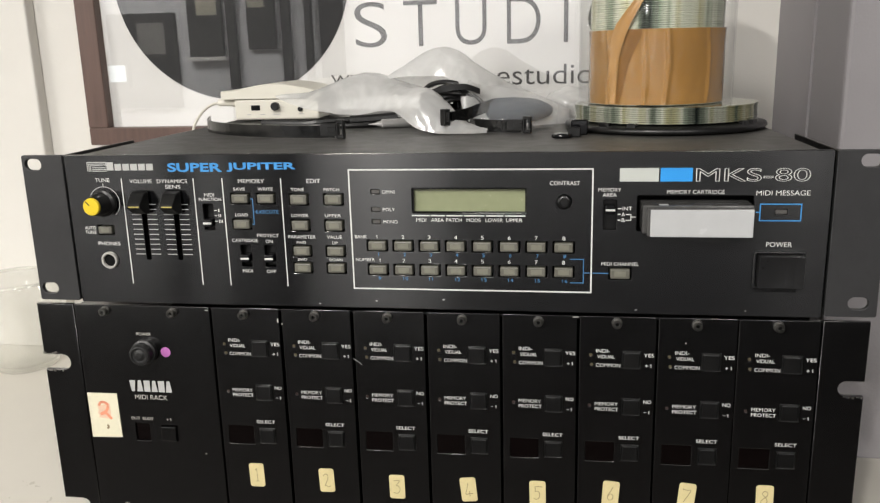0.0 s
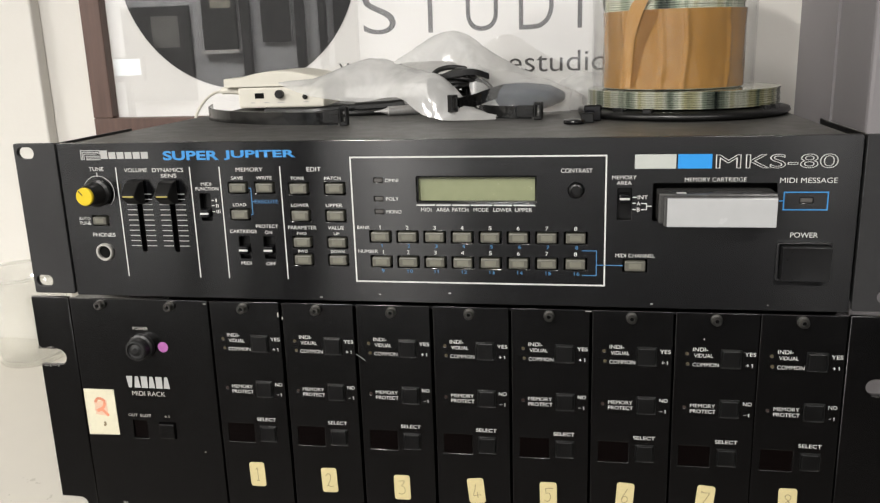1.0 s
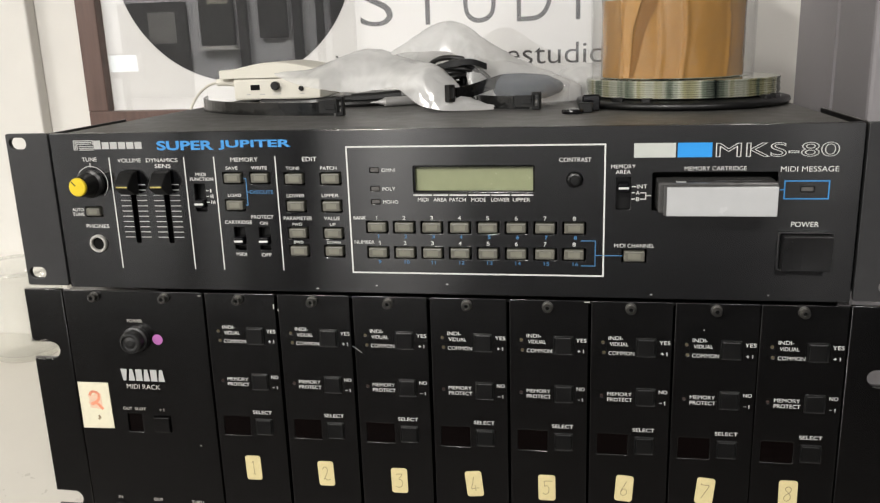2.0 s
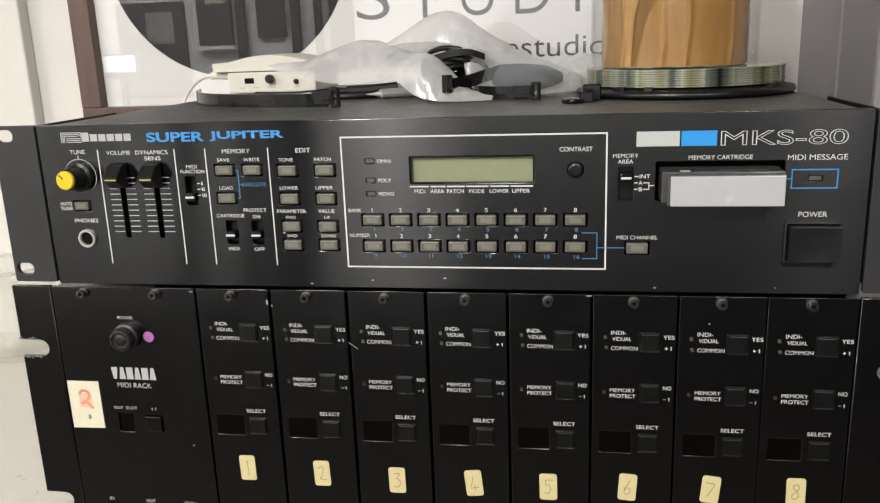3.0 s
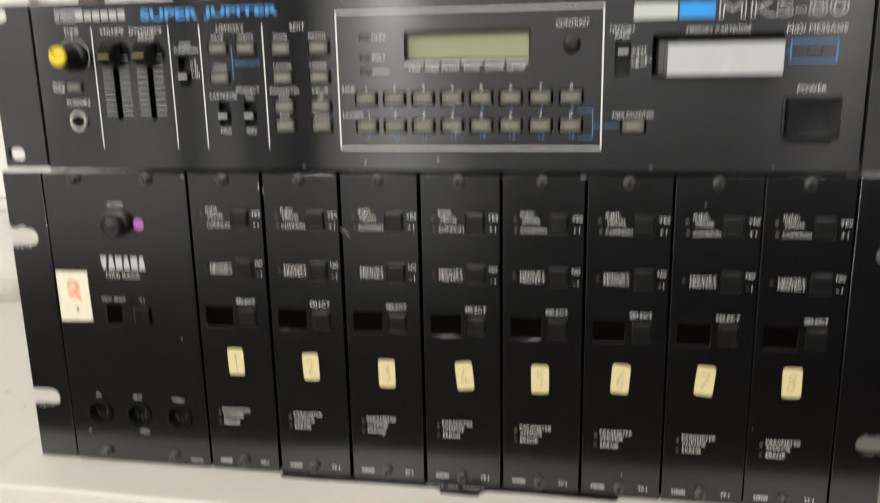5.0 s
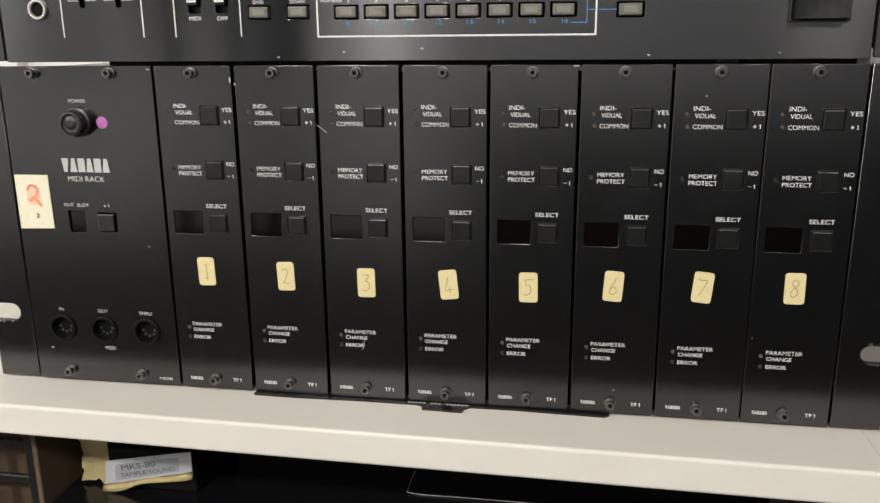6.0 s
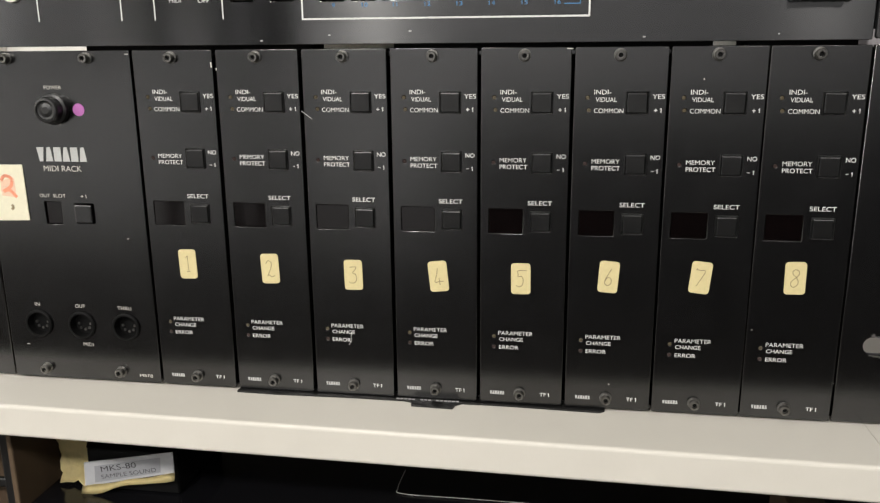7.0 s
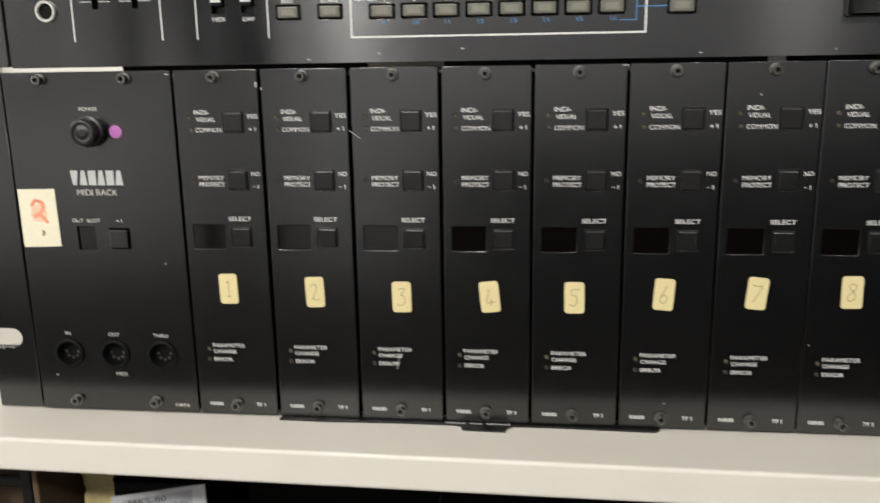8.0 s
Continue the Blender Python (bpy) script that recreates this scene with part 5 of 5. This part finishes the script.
part("cord", tube(bmesh.new(), [(-0.150, 0.170, TOP + 0.003), (-0.115, 0.160, TOP + 0.003), (-0.085, 0.166, TOP + 0.0045), (-0.050, 0.176, TOP + 0.003), (-0.015, 0.170, TOP + 0.003)], 0.0030, 10), M["black_plastic"], leads)
part("plug", tube(bmesh.new(), [(-0.078, 0.158, TOP + 0.0045), (-0.060, 0.163, TOP + 0.005), (-0.044, 0.168, TOP + 0.006)], 0.0045, 10), M["black_plastic"], leads)
part("cord", tube(bmesh.new(), [(-0.140, 0.150, TOP + 0.002), (-0.110, 0.147, TOP + 0.002), (-0.075, 0.150, TOP + 0.002), (-0.055, 0.158, TOP + 0.002)], 0.0020, 8), M["black_plastic"], leads)

# coil of black cable in the mouth of the bag
coil = thing("cable_coil", (0.006, 0.155, TOP), "loose coil of black cable in the mouth of the bag", "cable")
for k in range(36):
    pts = []
    cx, cz, rx, rz, yy = 0.004 + rng.uniform(-0.006, 0.006), TOP + 0.0165 + rng.uniform(-0.002, 0.003), 0.004 + 0.0165 * rng.random() ** 0.8, 0.003 + 0.0105 * rng.random() ** 0.8, 0.136 + 0.0013 * k
    for i in range(13):
        a = 2 * math.pi * i / 12 + 0.3 * k
        pts.append((cx + rx * math.cos(a) + 0.004 * math.sin(a + k) * rz / 0.01, yy + 0.007 * math.sin(a * 2 + k), max(TOP + 0.003, cz + rz * math.sin(a))))
    part("loop", tube(bmesh.new(), pts, 0.0014 + 0.0004 * (k % 2), 8), M["black_plastic"], coil, smooth=True)
part("band", ribbon(bmesh.new(), [(-0.012, 0.132, TOP + 0.024), (0.000, 0.129, TOP + 0.0265), (0.012, 0.130, TOP + 0.0275), (0.022, 0.134, TOP + 0.024)], 0.004), M["black_plastic"], coil)

# grey-blue pad inside the bag
pad = bmesh.new()
bmesh.ops.create_uvsphere(pad, u_segments=32, v_segments=16, radius=1.0)
for v in pad.verts:
    x, y, z = v.co
    s = 1 - 0.25 * max(0, -x)
    zz = math.copysign(abs(z) ** 0.7, z)
    v.co = (0.0390 + 0.0330 * x, 0.156 + 0.024 * y * s, TOP + 0.0108 + 0.0102 * zz * (1 - 0.22 * max(0, x)) + 0.0010 * noise.noise(Vector((x, y, z)) * 3))
solid("soft_pad", pad, M["slate_fabric"], "dark slate-blue padded pouch inside the plastic bag", "pouch", smooth=True)


def sheet(stations, rows, across, seed, crumple):
    """A crumpled film laid over stations of three points (front edge, crest, back edge)."""
    def cr(p0, p1, p2, p3, u):
        return 0.5 * (2 * p1 + (p2 - p0) * u + (2 * p0 - 5 * p1 + 4 * p2 - p3) * u * u + (3 * p1 - p0 - 3 * p2 + p3) * u ** 3)
    st = [[Vector(p) for p in s] for s in stations]
    bm = bmesh.new()
    grid = []
    n = (len(st) - 1) * across
    for i in range(n + 1):
        k, u = min(i // across, len(st) - 2), (i / across) - min(i // across, len(st) - 2)
        a, b, c = (cr(st[max(k - 1, 0)][m], st[k][m], st[k + 1][m], st[min(k + 2, len(st) - 1)][m], u) for m in range(3))
        col = []
        for j in range(rows + 1):
            v = j / rows
            p = a * (1 - v) ** 2 + (2 * b - (a + c) / 2) * 2 * v * (1 - v) + c * v * v
            q = Vector((p.x * 60, p.y * 90, p.z * 60 + seed))
            d = noise.noise(q) * 0.5 + (0.5 - abs(noise.noise(q * 1.9))) * 0.55 + 0.35 * abs(noise.noise(q * 4.3)) - 0.3
            w = min(1, 4 * min(v + 0.05, 1.05 - v) + 0.15)
            p = p + Vector((0.25 * d, -0.5 * d, 0.85 * d)) * crumple * w
            p.z = max(p.z, TOP + 0.0008)
            col.append(bm.verts.new(p))
        grid.append(col)
    for a, b in zip(grid, grid[1:]):
        for j in range(rows):
            bm.faces.new((a[j], b[j], b[j + 1], a[j + 1]))
    return bm


bag = thing("plastic_bag", (-0.02, 0.165, TOP), "crumpled translucent plastic bag half covering cables and pouch", "plastic bag")
low = [((-0.134, 0.158, 0.2890), (-0.135, 0.160, 0.2905), (-0.134, 0.166, 0.2900)),
       ((-0.110, 0.140, 0.2825), (-0.108, 0.165, 0.2930), (-0.105, 0.205, 0.2820)),
       ((-0.088, 0.135, 0.2790), (-0.086, 0.165, 0.3010), (-0.083, 0.215, 0.2850)),
       ((-0.066, 0.132, 0.2770), (-0.066, 0.165, 0.3055), (-0.062, 0.220, 0.2850)),
       ((-0.045, 0.128, 0.2800), (-0.044, 0.162, 0.3000), (-0.040, 0.220, 0.2850)),
       ((-0.032, 0.112, 0.2790), (-0.027, 0.134, 0.2955), (-0.020, 0.200, 0.2860)),
       ((-0.017, 0.100, 0.2700), (-0.012, 0.119, 0.2945), (-0.006, 0.160, 0.2780)),
       ((0.001, 0.095, 0.2668), (0.002, 0.114, 0.2850), (0.004, 0.136, 0.2700)),
       ((0.016, 0.094, 0.2668), (0.015, 0.108, 0.2730), (0.016, 0.124, 0.2680)),
       ((0.030, 0.097, 0.2670), (0.030, 0.103, 0.2690), (0.030, 0.110, 0.2672))]
part("lower_fold", sheet(low, 22, 7, 3.0, 0.0030), M["bag_film"], bag, smooth=True)
high = [((-0.062, 0.172, 0.2962), (-0.060, 0.184, 0.2977), (-0.058, 0.209, 0.2890)),
        ((-0.044, 0.164, 0.3015), (-0.040, 0.182, 0.3073), (-0.038, 0.229, 0.2890)),
        ((-0.026, 0.154, 0.3025), (-0.024, 0.180, 0.3178), (-0.022, 0.234, 0.2842)),
        ((-0.008, 0.150, 0.3025), (-0.009, 0.176, 0.3222), (-0.006, 0.234, 0.2794)),
        ((0.004, 0.142, 0.2967), (0.002, 0.172, 0.3202), (0.006, 0.232, 0.2775)),
        ((0.011, 0.130, 0.2794), (0.013, 0.162, 0.3130), (0.018, 0.226, 0.2756)),
        ((0.018, 0.130, 0.2689), (0.026, 0.162, 0.3044), (0.030, 0.219, 0.2737)),
        ((0.032, 0.136, 0.2674), (0.040, 0.166, 0.2958), (0.044, 0.214, 0.2718)),
        ((0.050, 0.140, 0.2672), (0.054, 0.168, 0.2890), (0.056, 0.209, 0.2698)),
        ((0.068, 0.150, 0.2672), (0.069, 0.170, 0.2840), (0.070, 0.199, 0.2689)),
        ((0.084, 0.159, 0.2672), (0.084, 0.171, 0.2770), (0.086, 0.190, 0.2679))]
part("upper_fold", sheet(high, 24, 7, 9.0, 0.0032), M["bag_film"], bag, smooth=True)
front = [((0.012, 0.128, 0.2760), (0.013, 0.140, 0.2990), (0.014, 0.160, 0.3060)),
         ((0.018, 0.121, 0.2690), (0.019, 0.131, 0.2900), (0.022, 0.160, 0.3020)),
         ((0.030, 0.117, 0.2672), (0.031, 0.128, 0.2850), (0.034, 0.160, 0.2960)),
         ((0.046, 0.118, 0.2672), (0.046, 0.130, 0.2830), (0.048, 0.160, 0.2910)),
         ((0.062, 0.124, 0.2672), (0.062, 0.136, 0.2810), (0.063, 0.162, 0.2870)),
         ((0.076, 0.136, 0.2672), (0.076, 0.146, 0.2760), (0.077, 0.166, 0.2790))]
part("front_fold", sheet(front, 20, 8, 5.0, 0.0028), M["bag_film_thin"], bag, smooth=True)
puff = bmesh.new()
bmesh.ops.create_icosphere(puff, subdivisions=4, radius=1.0)
for v in puff.verts:
    d = 1 + 0.16 * noise.noise(v.co * 2.1)
    v.co = (0.086 + 0.020 * v.co.x * d, 0.215 + 0.022 * v.co.y * d, TOP + 0.0125 + 0.0120 * v.co.z * d)
part("tail", puff, M["bag_film"], bag, smooth=True)

# ---------------------------------------------------------------- beside and under the racks
pot = thing("plastic_tub", (-0.502, 0.328, SHELF), "squashed clear plastic tub standing on the shelf", "tub")
bm = bmesh.new()
rows = []
for r, z in ((0.030, 0.0), (0.033, 0.004), (0.036, 0.030), (0.040, 0.060), (0.043, 0.088), (0.046, 0.096), (0.046, 0.100), (0.041, 0.099), (0.037, 0.060), (0.033, 0.028), (0.030, 0.006), (0.0, 0.005)):
    rows.append([bm.verts.new((-0.502 + (r + 0.003 * noise.noise(Vector((math.cos(2 * math.pi * i / 40) * 2, math.sin(2 * math.pi * i / 40) * 2, z * 40)))) * math.cos(2 * math.pi * i / 40), 0.328 + r * math.sin(2 * math.pi * i / 40), SHELF + z + 0.0004)) for i in range(40)])
for a, b in zip(rows, rows[1:]):
    for i in range(40):
        bm.faces.new((a[i], a[(i + 1) % 40], b[(i + 1) % 40], b[i]))
bm.faces.new(list(reversed(rows[0])))
part("tub_wall", bm, M["tub_clear"], pot, smooth=True)
part("rim", tube(bmesh.new(), [(-0.502 + 0.0462 * math.cos(k * math.pi / 12), 0.328 + 0.0462 * math.sin(k * math.pi / 12), SHELF + 0.098) for k in range(25)], 0.0016, 8), M["tub_clear"], pot, smooth=True)

strip = thing("rubber_strip", (0.013, 0.0, SHELF), "thin black rubber strip sticking out under the rack", "strip")
bm = bmesh.new()
loop = [(-0.0835, 0.012), (-0.0835, -0.0035), (-0.060, -0.0040), (-0.020, -0.0028), (0.008, -0.0030), (0.0115, -0.0042), (0.0125, -0.0085), (0.0340, -0.0092), (0.0350, -0.0050), (0.0380, -0.0025), (0.060, -0.0022), (0.0860, -0.0030), (0.1080, -0.0036), (0.1105, -0.0015), (0.1110, 0.012)]
lo = [bm.verts.new((x, y, SHELF + 0.0001)) for x, y in loop]
hi = [bm.verts.new((x, y, SHELF + 0.0010)) for x, y in loop]
bm.faces.new(hi)
bm.faces.new(list(reversed(lo)))
for i in range(len(loop)):
    bm.faces.new((lo[i], lo[(i + 1) % len(loop)], hi[(i + 1) % len(loop)], hi[i]))
bmesh.ops.recalc_face_normals(bm, faces=bm.faces)
part("sheet", bm, M["black_plastic"], strip)
bm = bmesh.new()
for i in range(16):
    x = 0.0035 + i * 0.0021
    if i not in (5, 9):
        box(bm, x, x + 0.0014, -0.0022, -0.0012, SHELF + 0.0010, SHELF + 0.0012)
part("fine_print", bm, M["print_grey"], strip)

# black strips added to darken stretches of the gap between the two rack units
for x0, x1 in ((-0.156, -0.037), (0.004, 0.152), (0.166, 0.214)):
    pad = bmesh.new()
    box(pad, x0, x1, 0.0075, 0.0300, RZ1 - 0.0014, Z0 + 0.0006, 0.0006, 2)
    solid("gap_strip", pad, M["deep_black"], "added thin black strip that darkens the gap between the rack units", "strip", group="spacers between the rack units")

# the compartment below: back, sides and bottom of the shelving
UNDER = -0.0895
# back and lower boards carry the compartment's shade in their base colour
slab("trim", -0.95, 0.95, 0.385, 0.3995, -0.60, SHELF - 0.019, M["shelf_shaded"], "back board of the shelving, colour darkened for shade", "board")
slab("trim", -0.75, -0.73, -0.030, 0.384, FLOOR, SHELF - 0.019, M["shelf_white"], "white upright side board of the shelving", "board", 0.001)
slab("trim", 0.73, 0.75, -0.030, 0.198, FLOOR, SHELF - 0.019, M["shelf_white"], "white upright side board of the shelving", "board", 0.001)
slab("shelf_board", -0.7295, 0.7295, -0.030, 0.198, -0.318, -0.300, M["shelf_shaded"], "lower shelf board, its shadow put into the colour", "shelf", 0.001)
case = thing("equipment_case", (0.17, 0.11, -0.2995), "large glossy black equipment case with a raised lid", "case")
part("body", box(bmesh.new(), -0.226, 0.560, 0.004, 0.196, -0.2995, UNDER, 0.002, 2), M["gloss_black"], case)
bm = bmesh.new()
loop = [(-0.0080, 0.180), (-0.0090, 0.052), (-0.0045, 0.0465), (0.520, 0.0465), (0.520, 0.180)]
lo = [bm.verts.new((x, y, UNDER - 0.001)) for x, y in loop]
hi = [bm.verts.new((x, y, UNDER + 0.0008)) for x, y in loop]
bm.faces.new(hi)
for i in range(len(loop)):
    bm.faces.new((lo[i], lo[(i + 1) % len(loop)], hi[(i + 1) % len(loop)], hi[i]))
bmesh.ops.recalc_face_normals(bm, faces=bm.faces)
bmesh.ops.bevel(bm, geom=[e for e in bm.edges if all(v.co.z > UNDER for v in e.verts)], offset=0.0002, segments=1, affect="EDGES")
lid = part("lid", bm, M["gloss_black"], case)
# thin pale line along the front edge of the lid
part("pale_edge", tube(bmesh.new(), [(-0.0085, 0.075, UNDER + 0.0009), (-0.0089, 0.053, UNDER + 0.0009), (-0.0047, 0.0468, UNDER + 0.0009), (0.030, 0.0466, UNDER + 0.0009), (0.072, 0.0466, UNDER + 0.0009)], 0.00022, 5), M["print_cream"], lid)

# small taped box with a printed label
tag = thing("taped_box", (-0.168, 0.06, UNDER), "small black box with masking tape and a silver printed label", "box")
bm = box(bmesh.new(), -0.1985, -0.1395, 0.0280, 0.090, UNDER + 0.0004, UNDER + 0.0270, 0.001, 1)
part("body", bm, M["deep_black"], tag)
bm = bmesh.new()
q = [(-0.1982, 0.0225, -0.0852), (-0.1405, 0.0255, -0.0732), (-0.1412, 0.0268, -0.0604), (-0.1982, 0.0240, -0.0700)]
f = [bm.verts.new(p) for p in q]
b = [bm.verts.new((x, y + 0.0008, z)) for x, y, z in q]
bm.faces.new(f)
bm.faces.new(list(reversed(b)))
for i in range(4):
    bm.faces.new((f[i], b[i], b[(i + 1) % 4], f[(i + 1) % 4]))
bmesh.ops.recalc_face_normals(bm, faces=bm.faces)
card = part("label_card", bm, M["label_silver"], tag, "silver-grey paper label with black lettering")
bm = bmesh.new()
bm.faces.new([bm.verts.new((-0.1982 + 0.0573 * u, 0.0222 + 0.0030 * u + 0.0014 * v, -0.0852 + 0.0124 * u + (0.0154 - 0.0024 * u) * v)) for u, v in ((0.12, 0.10), (0.86, 0.10), (0.86, 0.80), (0.12, 0.80))])
part("label_print", bm, material("label_shade", (0.26, 0.265, 0.28), 0.5, 0, 0.1, 60), card, "darker grey printed field")
for text, x, z, w, h, yy in (("MKS-80", -175.8, -71.2, 23, 3.4, 0.02400), ("SAMPLE SOUND", -169.4, -74.9, 36, 2.6, 0.02385)):
    bm = bmesh.new()
    bm.from_mesh(glyphs(text, -0.004, 0.0))
    xs, ys = [v.co.x for v in bm.verts], [v.co.y for v in bm.verts]
    for v in bm.verts:
        v.co = ((v.co.x - (max(xs) + min(xs)) / 2) * w * 0.001 / (max(xs) - min(xs)), (v.co.y - (max(ys) + min(ys)) / 2) * h * 0.001 / (max(ys) - min(ys)), 0)
    bmesh.ops.transform(bm, matrix=Matrix.Translation((x / 1000, yy, z / 1000)) @ pose(0, 0, 0, 90 - 5, -10.5, 3), verts=bm.verts)
    part("legend", bm, M["print_black"] if h > 3 else M["ink_grey"], card)
bm = bmesh.new()
rows = []
for i in range(13):
    u = i / 12
    z = -0.0540 - 0.0340 * u
    rows.append([bm.verts.new((x + 0.0012 * noise.noise(Vector((x * 300, z * 300, 1))), 0.028 + 0.004 * math.sin(u * 3) + 0.003 * noise.noise(Vector((x * 200, z * 200, 4))), z - (0.006 * noise.noise(Vector((x * 260, 0, 7))) + 0.002 * noise.noise(Vector((x * 900, 0, 2)))) * u * u)) for x in (-0.2190, -0.2150, -0.2110, -0.2070, -0.2030, -0.1990)])
for a, b in zip(rows, rows[1:]):
    for k in range(5):
        bm.faces.new((a[k], a[k + 1], b[k + 1], b[k]))
bmesh.ops.solidify(bm, geom=bm.faces[:], thickness=0.0003)
part("masking_tape", bm, M["masking_tape"], tag, "crinkled yellow masking tape", smooth=True)
bm = bmesh.new()
rows = []
for i in range(15):
    u = i / 14
    x = -0.1995 + 0.060 * u
    top = -0.0852 + 0.012 * u
    wide = 0.0042 - 0.0008 * u + 0.0012 * math.sin(u * 9)
    rows.append([bm.verts.new((x, 0.0215 + 0.003 * u - 0.0008 * k, top + 0.0004 - wide * k / 2 + 0.0004 * math.sin(u * 15 + k))) for k in range(3)])
for a, b in zip(rows, rows[1:]):
    for k in range(2):
        bm.faces.new((a[k], a[k + 1], b[k + 1], b[k]))
bmesh.ops.solidify(bm, geom=bm.faces[:], thickness=0.0003)
part("masking_tape", bm, M["masking_tape"], tag, "crinkled yellow masking tape", smooth=True)

# cardboard carton and a black slatted crate at the end of the compartment
carton = thing("carton", (-0.2285, 0.12, -0.2995), "brown cardboard sheet standing beside the black case", "carton")
part("board", box(bmesh.new(), -0.2305, -0.2270, 0.001, 0.190, -0.2995, -0.0300, 0.0005, 1), M["cardboard"], carton)
crate = thing("slatted_crate", (-0.30, 0.08, -0.2995), "black plastic crate with square openings", "crate")
for k in range(5):
    z = -0.0360 - 0.026 * k
    part("slat", box(bmesh.new(), -0.3600, -0.2470, 0.0280, 0.0320, z - 0.0060, z, 0.001, 1), M["black_plastic"], crate)
for x in (-0.360, -0.3260, -0.2920, -0.2545):
    part("upright", box(bmesh.new(), x, x + 0.0075, 0.0240, 0.0279, -0.2995, -0.0340, 0.001, 1), M["black_plastic"], crate)
part("filling", box(bmesh.new(), -0.355, -0.2480, 0.050, 0.150, -0.2990, -0.0420, 0.004, 2), M["cardboard_dark"], crate, "brown cardboard boxes inside the crate")
solid("wooden_block", box(bmesh.new(), 0.210, 0.230, 0.016, 0.060, UNDER, -0.0622, 0.001, 1), M["cardboard"], "small brown block standing on the black case", "block")
